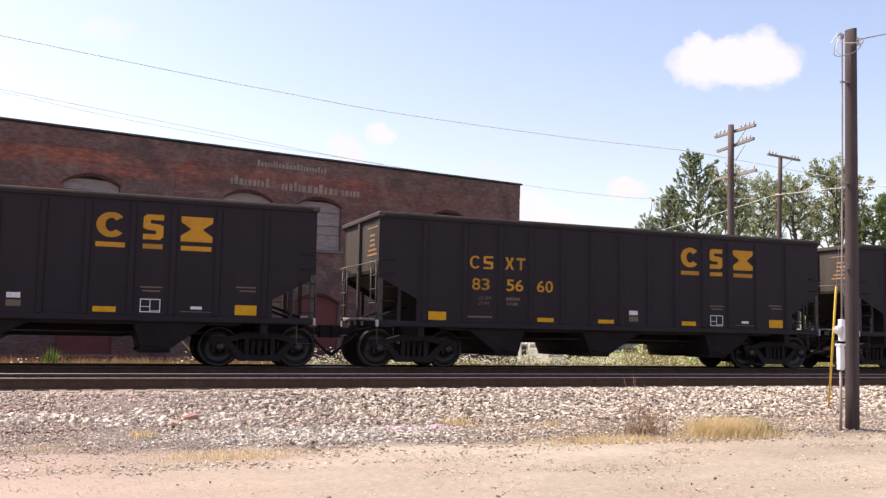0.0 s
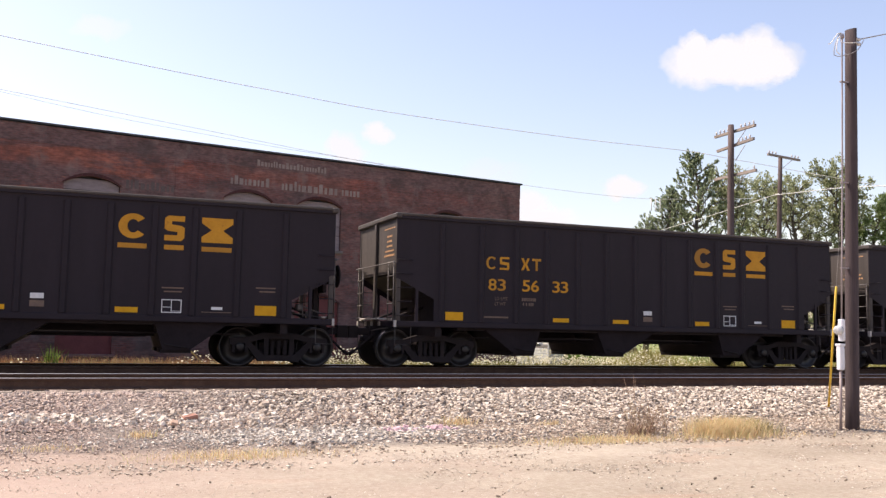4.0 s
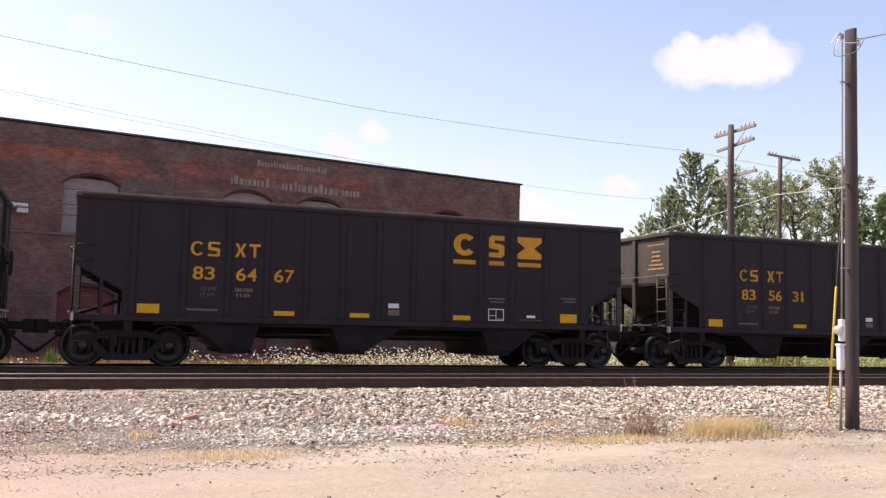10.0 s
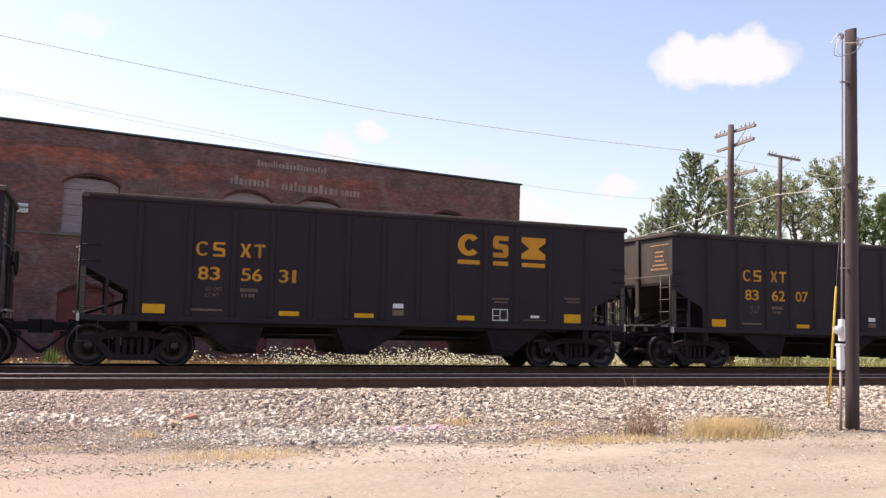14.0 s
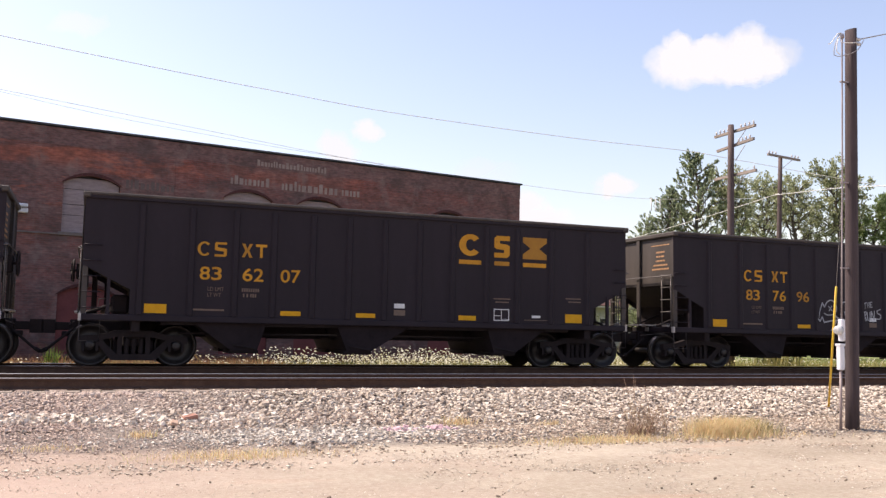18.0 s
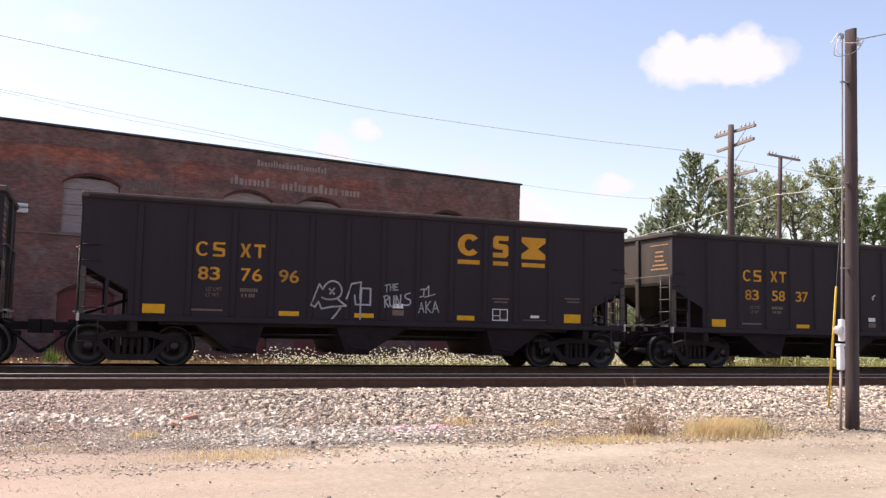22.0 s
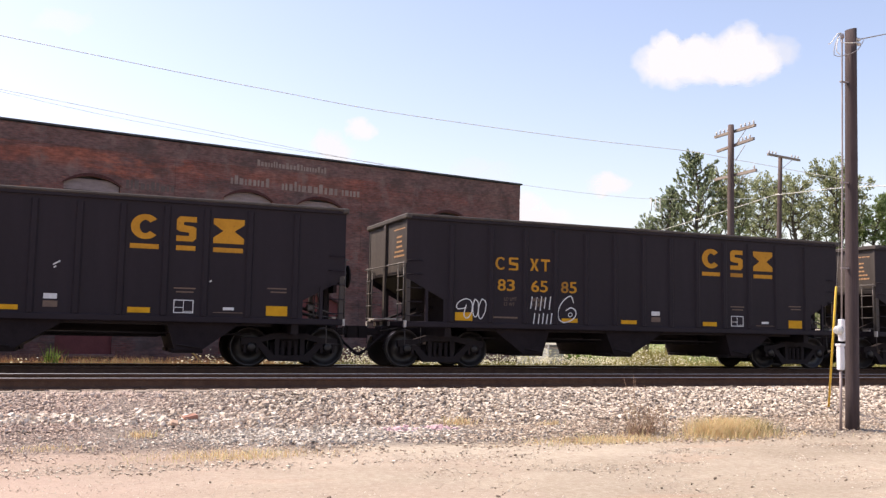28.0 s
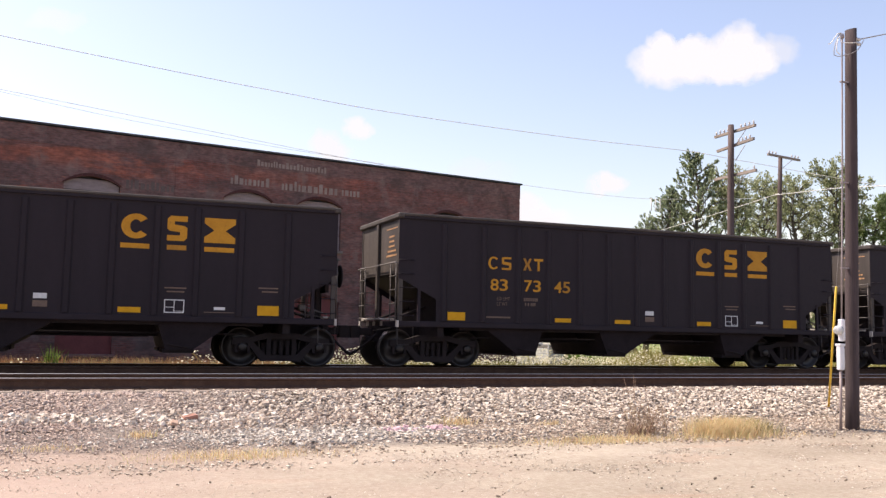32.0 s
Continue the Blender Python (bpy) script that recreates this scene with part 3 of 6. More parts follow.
def build_track(name, centre, label):
    track = thing(name, label, "railway track", pose(0, centre, 0), "", "structure")
    rail_bm = bmesh.new()
    prism(rail_bm, RAIL, -160, 260, "x")
    rail = to_mesh("rail", rail_bm, RAIL_RUST, TREAD)
    for p in rail.polygons:
        if p.normal.z > 0.5 and p.center.z > -0.004:
            p.material_index = 1
    for side in (-1, 1):
        part("rail", rail, None, track, "rusty steel rail with a polished running surface", pose(0, side * 0.7545, 0))
    bm = bmesh.new()
    box(bm, -0.115, 0.115, -1.3, 1.3, -0.37, -0.19, 0.012)
    tie = to_mesh("tie", bm, TIE)
    rng = random.Random(centre)
    for i in range(104):
        part("tie", tie, None, track, "", pose(-9 + i * 0.52 + rng.uniform(-0.02, 0.02), rng.uniform(-0.05, 0.05), rng.uniform(-0.01, 0.006), 0, 0, rng.uniform(-1.2, 1.2)))
    bm = bmesh.new()
    for i in range(104):
        for side in (-1, 1):
            x = -9 + i * 0.52
            box(bm, x - 0.09, x + 0.09, side * 0.7545 - 0.17, side * 0.7545 + 0.17, -0.192, -0.178)
            for e in (-0.1, 0.1):
                box(bm, x - 0.012, x + 0.012, side * 0.7545 + e - 0.012, side * 0.7545 + e + 0.012, -0.18, -0.152)
    tagged(part("tie_plates", bm, RAIL_RUST, track, "rusty steel tie plates with spikes"), kind="stuff")
    bm = bmesh.new()
    for i in list(range(-260, 0)) + list(range(104, 480)):
        box(bm, -9 + i * 0.52 - 0.115, -9 + i * 0.52 + 0.115, -1.3, 1.3, -0.37, -0.19)
    tagged(part("far_ties", bm, TIE, track, "rows of dark wooden ties"), kind="stuff")


# ---- brick building ----
BLDG = pose(18.584, 37.832, 0, 0, 0, 10.76)   # local x runs along the facade, 0 at its far corner; y goes into the building
SPOT = -21.37
WINDOWS = ((-26.0, -24.1, 4.13), (-19.96, -18.05, 4.13), (-14.17, -12.24, 3.38), (-11.13, -9.2, 4.13), (-4.9, -2.95, 4.13))
BASE, TOP, SPRING, RISE = -0.45, 7.80, 5.90, 0.28
LOWER_SPRING, LOWER_RISE, LOWER_SILL = 1.95, 0.3, -0.12


def arch_line(x0, x1, spring, rise, n=12):
    half = (x1 - x0) / 2
    r = (half * half + rise * rise) / (2 * rise)
    cx, cz = (x0 + x1) / 2, spring + rise - r
    a0 = math.asin(half / r)
    return [(cx + r * math.sin(a0 * (2 * i / n - 1)), cz + r * math.cos(a0 * (2 * i / n - 1))) for i in range(n + 1)]


def faded_row(bm, rng, x0, x1, z0, z1, proud):
    """A row of worn upright bars, the size of painted letters."""
    h, x = z1 - z0, x0
    while x < x1:
        w = h * rng.uniform(0.22, 0.5)
        low = h * rng.choice((1.0, 0.72, 0.72, 0.68))
        box(bm, x, x + w, -proud - 0.003, -proud, z0, z0 + low)
        x += w + h * rng.uniform(0.16, 0.24)


def build_factory():
    house = thing("brick_factory", "old soot-stained brick factory with boarded arched windows behind the tracks", "building", BLDG)
    holes = [(a, b, s, SPRING, RISE) for a, b, s in WINDOWS] + [(a, b, LOWER_SILL, LOWER_SPRING, LOWER_RISE) for a, b, s in WINDOWS]
    bm = bmesh.new()
    left = -34.0
    cuts = sorted({left, 0.0} | {v for a, b, *_ in holes for v in (a, b)})
    levels = sorted({BASE, TOP} | {v for a, b, sl, sp, ri in holes for v in (sl, sp, sp + ri)})
    for x0, x1 in zip(cuts, cuts[1:]):
        for z0, z1 in zip(levels, levels[1:]):
            if not any(a < (x0 + x1) / 2 < b and sl < (z0 + z1) / 2 < sp + ri for a, b, sl, sp, ri in holes):
                box(bm, x0, x1, 0, 0.4, z0, z1)
    for a, b, sl, sp, ri in holes:
        line = arch_line(a, b, sp, ri)
        n = len(line) // 2
        prism(bm, line[:n + 1] + [(a, sp + ri)], 0, 0.4)
        prism(bm, line[n:] + [(b, sp + ri)], 0, 0.4)
    bmesh.ops.remove_doubles(bm, verts=bm.verts, dist=0.0005)
    part("front_wall", bm, BRICK, house, "soot-stained red brick wall with orange patches")
    for nm, (x0, x1, y0, y1) in (("end_wall", (-0.4, 0.0, 0.401, 22.0)), ("end_wall", (left, left + 0.4, 0.401, 22.0)), ("back_wall", (left, 0.0, 22.0, 22.4))):
        bm = bmesh.new()
        box(bm, x0, x1, y0, y1, BASE, TOP)
        part(nm, bm, BRICK, house)
    bm = bmesh.new()
    box(bm, left + 0.4, -0.4, 0.4, 22.0, TOP - 0.7, TOP - 0.5)
    part("roof", bm, ROOFTAR, house, "flat tarred roof")
    bm = bmesh.new()
    box(bm, left - 0.1, 0.1, -0.09, 0.5, TOP + 0.02, TOP + 0.1, 0.02)
    part("coping", bm, COPING, house, "dark metal parapet coping")
    bm = bmesh.new()
    box(bm, left + 0.01, 0.012, -0.012, 0.02, TOP - 0.62, TOP - 0.003)
    part("parapet_band", bm, BRICK_SOOT, house, "projecting brick parapet band")
    for x in (-22.7, -15.75, -7.95, -0.35):
        bm = bmesh.new()
        box(bm, x - 0.33, x + 0.33, -0.014, 0.02, BASE + 0.01, TOP - 0.622)
        part("pilaster", bm, BRICK, house)
    bm = bmesh.new()
    box(bm, -18.0, -16.09, -0.007, 0.02, 4.09, 6.17)
    part("painted_patch", bm, BRICK_DULL, house, "faded grey-brown painted patch on the brick")
    for z, t in ((4.02, 0.06),):
        for x0, x1 in ((-22.35, -16.1), (-15.4, -14.6), (-7.6, -0.7)):
            bm = bmesh.new()
            box(bm, x0, x1, -0.04, 0.02, z, z + t, 0.008)
            part("string_course", bm, STONE, house, "thin pale stone string course")
    for n, (a, b, s, sp, ri) in enumerate(holes):
        upper = s > 1
        line = arch_line(a, b, sp, ri)
        outer = arch_line(a - 0.09, b + 0.09, sp - 0.02, ri + 0.14)
        for i in range(len(line) - 1):
            bm = bmesh.new()
            mid = [line[i], line[i + 1], outer[i + 1], outer[i]]
            cx, cz = sum(p[0] for p in mid) / 4, sum(p[1] for p in mid) / 4
            prism(bm, [(cx + (p[0] - cx) * 0.94, cz + (p[1] - cz) * 0.97) for p in mid], -0.035, -0.002)
            part("arch_brick", bm, ARCH, house)
        bm = bmesh.new()
        box(bm, a - 0.1, b + 0.1, -0.07, 0.2, s - 0.12, s + 0.002, 0.012)
        part("window_sill", bm, STONE if upper else BRICK_SOOT, house)
        top = arch_line(a + 0.005, b - 0.005, sp, ri - 0.005)
        if not upper:
            bm = bmesh.new()
            prism(bm, [(a + 0.005, s + 0.004), (b - 0.005, s + 0.004)] + top[::-1], 0.10, 0.14)
            part("painted_panel", bm, REDPAINT, house, "faded red painted panel closing a ground-floor window")
            continue
        win = part("window", prism(bmesh.new(), [(a + 0.005, s + 0.004), (b - 0.005, s + 0.004)] + top[::-1], 0.22, 0.25), COPING, house, "boarded arched window")
        if n == 2:
            bm = bmesh.new()
            zc = s + 1.75
            box(bm, a + 0.01, b - 0.01, 0.10, 0.2, s + 0.01, s + 0.35, 0.01)
            box(bm, a + 0.01, b - 0.01, 0.10, 0.2, zc, zc + 0.12, 0.01)
            for x in (a + 0.01, (a + b) / 2 - 0.22, b - 0.16):
                w = 0.15 if x != (a + b) / 2 - 0.22 else 0.44
                box(bm, x, x + w, 0.12, 0.19, s + 0.35, zc, 0.01)
            box(bm, a + 0.16, b - 0.16, 0.125, 0.185, s + 0.35, s + 0.75, 0.01)
            part("sash", bm, SASH, win, "flaking white timber sash")
            for x0, x1 in ((a + 0.17, (a + b) / 2 - 0.23), ((a + b) / 2 + 0.23, b - 0.17)):
                bm = bmesh.new()
                box(bm, x0, x1, 0.16, 0.17, s + 0.75, zc)
                part("pane", bm, DARKBOARD, win, "dull dark red board behind the sash")
            bm = bmesh.new()
            prism(bm, [(a + 0.01, zc + 0.125), (b - 0.01, zc + 0.125)] + top[::-1], 0.11, 0.14)
            part("board", bm, BOARD, win)
        else:
            z = s + 0.01
            k = 0
            while z < sp + ri - 0.1:
                z1 = min(z + (0.62, 0.38, 0.55, 0.42)[k % 4], sp + ri)
                outline = [(a + 0.01, z), (b - 0.01, z)] + [(x, min(zz, z1 - 0.02)) for x, zz in top[::-1] if zz > z]
                if z1 < sp:
                    outline = [(a + 0.01, z), (b - 0.01, z), (b - 0.01, z1 - 0.02), (a + 0.01, z1 - 0.02)]
                # in the last window, dark boards stand in for its unlit interior
                part("board", prism(bmesh.new(), outline, 0.11 + 0.012 * (k % 2), 0.15), DARKBOARD if n == 4 else BOARD, win)
                z, k = z1, k + 1
    rng = random.Random(8)
    for x0, x1, z0, z1, proud in ((-13.95, -12.35, 6.46, 6.80, 0.002), (-11.85, -9.5, 6.42, 6.80, 0.002), (-9.2, -8.36, 6.44, 6.78, 0.002), (-12.9, -10.0, 7.28, 7.52, 0.0125), (-17.85, -16.2, 5.88, 6.2, 0.0075)):
        bm = bmesh.new()
        faded_row(bm, rng, x0, x1, z0, z1, proud)
        tagged(part("wall_lettering", bm, GHOST if z0 > 6.2 else GHOST_DARK, house, "row of faded painted lettering on the brick"), kind="stuff")
    bm = bmesh.new()
    box(bm, SPOT - 0.28, SPOT + 0.28, -0.34, -0.08, 4.86, 4.98, 0.03)
    box(bm, SPOT - 0.06, SPOT + 0.3, -0.22, 0.0, 4.68, 4.84, 0.02)
    lathe(bm, [(0.05, -0.5), (0.1, -0.36), (0.1, -0.3)], 12, (SPOT - 0.2, 0, 4.9))
    part("security_light", bm, BOXGREY, house, "small white floodlight bracketed on the wall")


# ---- line-side things ----
def build_near_pole():
    foot, head = Vector((12.325, 12.087, -0.9)), Vector((12.439, 12.018, 6.385))
    pole = thing("utility_pole", "thick weathered wooden utility pole on the gravel", "utility pole", pose(*foot))
    d = head - foot
    bm = bmesh.new()
    tube(bm, [d * (i / 8) for i in range(9)], 0.117, 18, 0.098)
    for v in bm.verts:
        if v.co.z > d.z - 0.02:
            v.co.z += (v.co.x - d.x) * 0.22
    part("shaft", bm, POLE, pole)

    def along(z, dx, dy):
        k = (z - foot.z) / d.z
        return d * k + Vector((dx, dy, 0))
    bm = bmesh.new()
    tube(bm, [along(z, -0.285, -0.03) for z in (-0.75, 0.4)], 0.024, 8)
    part("lower_conduit", bm, CONDUIT_BROWN, pole, "grey ground conduit")
    bm = bmesh.new()
    tube(bm, [along(z, -0.258 + 0.034 * min(1.0, max(0.0, (z - 1) / 3)), -0.02) for z in (1.2, 2.5, 3.6, 4.8, 6.1)] + [along(6.2, -0.228, -0.03)], 0.0145, 8)
    lathe(bm, [(0.02, 6.17 - foot.z), (0.04, 6.2 - foot.z), (0.036, 6.25 - foot.z), (0.014, 6.275 - foot.z)], 10, (d.x - 0.228, d.y - 0.02, 0), "z")
    part("riser_conduit", bm, CONDUIT, pole, "pale riser conduit with weatherhead")
    for z in (2.1, 3.6, 5.4):
        bm = bmesh.new()
        c = along(z, -0.2, -0.02)
        box(bm, c.x - 0.06, c.x + 0.11, c.y - 0.02, c.y + 0.03, c.z - 0.01, c.z + 0.01)
        part("strap", bm, CONDUIT, pole)
    c = along(1.02, -0.288, -0.05)
    bm = bmesh.new()
    box(bm, c.x - 0.036, c.x + 0.036, c.y - 0.05, c.y + 0.05, c.z - 0.19, c.z + 0.19, 0.012)
    box(bm, c.x - 0.03, c.x + 0.03, c.y - 0.058, c.y - 0.05, c.z - 0.17, c.z + 0.17, 0.004)
    meter = part("meter_box", bm, BOXGREY, pole, "pale grey meter box")
    bm = bmesh.new()
    lathe(bm, [(0.074, -0.05), (0.08, -0.01), (0.08, 0.012), (0.068, 0.02), (0.065, 0.05), (0.058, 0.057), (0.0, 0.058)], 20, (0, 0, 0), "x")
    ob = part("meter_glass", bm, METER, meter, "round pale glass meter")
    ob.matrix_basis = pose(c.x - 0.09, c.y - 0.02, c.z + 0.0, 0, 180, 0)
    c = along(0.56, -0.312, -0.05)
    bm = bmesh.new()
    box(bm, c.x - 0.05, c.x + 0.05, c.y - 0.05, c.y + 0.05, c.z - 0.22, c.z + 0.22, 0.012)
    box(bm, c.x - 0.06, c.x + 0.06, c.y - 0.062, c.y + 0.058, c.z + 0.19, c.z + 0.23, 0.006)
    box(bm, c.x - 0.04, c.x + 0.04, c.y - 0.058, c.y - 0.05, c.z - 0.19, c.z + 0.16, 0.004)
    part("breaker_box", bm, BOXGREY, pole, "pale grey breaker box with a drip lid")
    bm = bmesh.new()
    lathe(bm, [(0.02, -0.05), (0.038, -0.035), (0.026, -0.01), (0.038, 0.015), (0.022, 0.045)], 12, (d.x + 0.08, d.y - 0.08, d.z - 0.2), "x")
    lathe(bm, [(0.02, -0.04), (0.034, -0.025), (0.024, 0.0), (0.034, 0.02), (0.02, 0.04)], 12, (d.x + 0.085, d.y - 0.08, d.z - 0.28), "x")
    part("insulator", bm, GLASSY, pole, "pale porcelain insulator")
    loops = (([(-0.26, -0.03, -0.11), (-0.31, -0.03, -0.15), (-0.4, -0.04, -0.32), (-0.44, -0.04, -0.46), (-0.44, -0.04, -0.54), (-0.37, -0.06, -0.56), (-0.29, -0.13, -0.55), (-0.15, -0.15, -0.5), (0.03, -0.13, -0.4), (0.18, -0.08, -0.25), (0.235, -0.06, -0.17)], WIRE),
             ([(-0.26, -0.03, -0.11), (-0.33, -0.03, -0.13), (-0.4, -0.03, -0.21), (-0.5, -0.03, -0.33), (-0.55, -0.03, -0.35)], WIRE_PALE),
             ([(-0.26, -0.03, -0.12), (-0.33, -0.03, -0.22), (-0.365, -0.03, -0.36), (-0.38, -0.04, -0.46), (-0.33, -0.06, -0.52)], WIRE_PALE),
             ([(-0.26, -0.03, -0.12), (-0.3, -0.05, -0.27), (-0.28, -0.12, -0.32), (-0.15, -0.14, -0.31), (-0.01, -0.12, -0.28), (0.07, -0.09, -0.26)], WIRE_PALE))
    for pts, m in loops:
        bm = bmesh.new()
        tube(bm, [d + Vector(p) for p in pts], 0.0075, 5)
        part("drip_loop", bm, m, pole)
    guy = thing("guy_guard", "yellow plastic guard over a slanting guy wire", "guy wire", pose(13.70, 14.02, -0.51))
    v = Vector((12.95, 13.0, 1.84)) - Vector((13.70, 14.02, -0.51))
    bm = bmesh.new()
    tube(bm, [v * 0.02, v], 0.021, 8)
    part("guard", bm, GUARD, guy)
    bm = bmesh.new()
    tube(bm, [v * -0.03, v * 0.05, v, v * 1.72], 0.0035, 5)
    part("wire", bm, WIRE, guy)


def build_line_pole(x, y, top, arms, turn, label, foot=-0.5, lean=(0.0, 0.0), r=0.125, side=-1):
    pole = thing("telegraph_pole", label, "telegraph pole", pose(x, y, foot), "telegraph poles along the railway")
    d = Vector((lean[0], lean[1], top - foot))
    bm = bmesh.new()
    tube(bm, [d * (i / 6) for i in range(7)], r + 0.03, 12, r - 0.02)
    part("shaft", bm, POLE_FAR, pole)
    a = radians(turn)
    along = Vector((math.cos(a), math.sin(a), 0))
    out = Vector((-along.y, along.x, 0))
    for z, half0, half1, pins, tip in arms:
        c = d * ((z - foot) / (top - foot)) + out * side * (r + 0.03)
        bm = bmesh.new()
        p0, p1 = c - along * half0, c + along * half1 + Vector((0, 0, tip))
        for q0, q1 in ((p0, p1),):
            vs = [bm.verts.new(q + out * o + Vector((0, 0, h))) for q in (q0, q1) for o, h in ((-0.042, -0.047), (0.042, -0.047), (0.042, 0.047), (-0.042, 0.047))]
            for f in ((0, 1, 2, 3), (7, 6, 5, 4), (0, 4, 5, 1), (1, 5, 6, 2), (2, 6, 7, 3), (3, 7, 4, 0)):
                bm.faces.new([vs[i] for i in f])
            bmesh.ops.recalc_face_normals(bm, faces=bm.faces)
        arm = part("crossarm", bm, ARM, pole, "bleached wooden crossarm")
        for k in pins:
            bm = bmesh.new()
            q = p0 + (p1 - p0) * k
            lathe(bm, [(0.014, 0.05), (0.014, 0.08), (0.034, 0.09), (0.038, 0.12), (0.026, 0.145), (0.031, 0.165), (0.014, 0.19)], 8, q, "z")
            part("insulator", bm, GLASSY, arm)
        if half1 > 0.5:
            bm = bmesh.new()
            tube(bm, [c + along * half1 * 0.55 - Vector((0, 0, 0.05)), c - Vector((0, 0, 0.5)) + out * 0.04], 0.014, 5)
            part("brace", bm, WIRE, pole)


def wire(label, pts, radius, material, name="overhead_wire"):
    """A hanging wire through the given points, smoothed."""
    ps = [Vector(p) for p in pts]
    line = []
    for i in range(len(ps) - 1):
        p0, p1, p2, p3 = ps[max(i - 1, 0)], ps[i], ps[i + 1], ps[min(i + 2, len(ps) - 1)]
        for s in range(10):
            t = s / 10
            line.append(0.5 * ((2 * p1) + (p2 - p0) * t + (2 * p0 - 5 * p1 + 4 * p2 - p3) * t * t + (3 * p1 - p0 - 3 * p2 + p3) * t ** 3))
    line.append(ps[-1])
    bm = bmesh.new()
    tube(bm, line, radius, 5)
    return solid(name, bm, material, label, "wire")


# ---- plants ----
def blades(name, label, count, place, height, material, seed, width=0.008, lean=0.5, category="grass", kind="stuff"):
    """Grass and weed blades, each a thin bent strip."""
    rng = np.random.default_rng(seed)
    verts, faces = [], []
    for _ in range(count):
        x, y = place(rng)
        z = ground_height(x, y) - 0.02
        h = height * rng.uniform(0.45, 1.1)
        a = rng.uniform(0, 2 * math.pi)
        dx, dy = math.cos(a) * h * lean * rng.uniform(0.1, 1), math.sin(a) * h * lean * rng.uniform(0.1, 1)
        b = rng.uniform(0, math.pi)
        wx, wy = math.cos(b) * width, math.sin(b) * width
        k = len(verts)
        verts += [(x - wx, y - wy, z), (x + wx, y + wy, z), (x + dx * 0.4 + wx * 0.8, y + dy * 0.4 + wy * 0.8, z + h * 0.6), (x + dx * 0.4 - wx * 0.8, y + dy * 0.4 - wy * 0.8, z + h * 0.6), (x + dx, y + dy, z + h)]
        faces += [(k, k + 1, k + 2, k + 3), (k + 3, k + 2, k + 4)]
    return tagged(new(name, raw(name, verts, faces, material)), label, category, "", kind)


def clump(cx, cy, rx, ry):
    def place(rng):
        return cx + rng.normal(0, rx / 2), cy + rng.normal(0, ry / 2)
    return place


def strip(x0, x1, y0, y1, patchy=0.0):
    def place(rng):
        while True:
            x, y = rng.uniform(x0, x1), rng.uniform(y0, y1)
            if not patchy or noise.noise(Vector((x * 0.35, y * 0.35, 2))) + rng.random() > patchy:
                return x, y
    return place


def build_blossoms(count, place, seed, tall=1.0):
    """Flat white flower heads on thin stalks."""
    rng = np.random.default_rng(seed)
    verts, faces = [], []
    for _ in range(count):
        x, y = place(rng)
        z0 = ground_height(x, y)
        h = tall * min(0.74, rng.lognormal(-0.92, 0.34))
        r = rng.uniform(0.014, 0.036)
        tx, ty = rng.normal(0, 0.35), rng.normal(0, 0.35)
        k = len(verts)
        n = 6
        verts.append((x, y, z0 + h + 0.015))
        for i in range(n):
            a = 2 * math.pi * i / n
            c, s = math.cos(a) * r, math.sin(a) * r
            verts.append((x + c, y + s, z0 + h + tx * c + ty * s - 0.3 * abs(s)))
        faces += [(k, k + 1 + i, k + 1 + (i + 1) % n) for i in range(n)]
    tagged(new("white_wildflowers", raw("white_wildflowers", verts, faces, BLOSSOM)), "white wildflower heads among the trackside weeds", "wildflowers", "", "stuff")


def build_twig_bush(x, y, seed):
    """A dead bush: thin stems that fork twice, some of them tall and bare."""
    rng = random.Random(seed)
    bm = bmesh.new()
    for n in range(34):
        base = Vector((rng.gauss(0, 0.2), rng.gauss(0, 0.1), 0))
        tall = rng.uniform(0.7, 0.95) if n < 4 else rng.uniform(0.25, 0.55)
        tip = base + Vector((rng.gauss(0, 0.3) * tall, rng.gauss(0, 0.25) * tall, tall))
        mid = base.lerp(tip, 0.5) + Vector((rng.gauss(0, 0.03), rng.gauss(0, 0.03), 0))
        tube(bm, [base, mid, tip], 0.006, 4, 0.0025)
        for _ in range(5):
            p = base.lerp(tip, rng.uniform(0.3, 0.95))
            e = p + Vector((rng.gauss(0, 0.12), rng.gauss(0, 0.1), rng.uniform(0.02, 0.16)))
            tube(bm, [p, e], 0.0028, 3, 0.0015)
    solid("dead_bush", bm, DULLWEED, "straggly reddish-brown dead bush on the gravel", "bush", pose(x, y, ground_height(x, y) - 0.02))


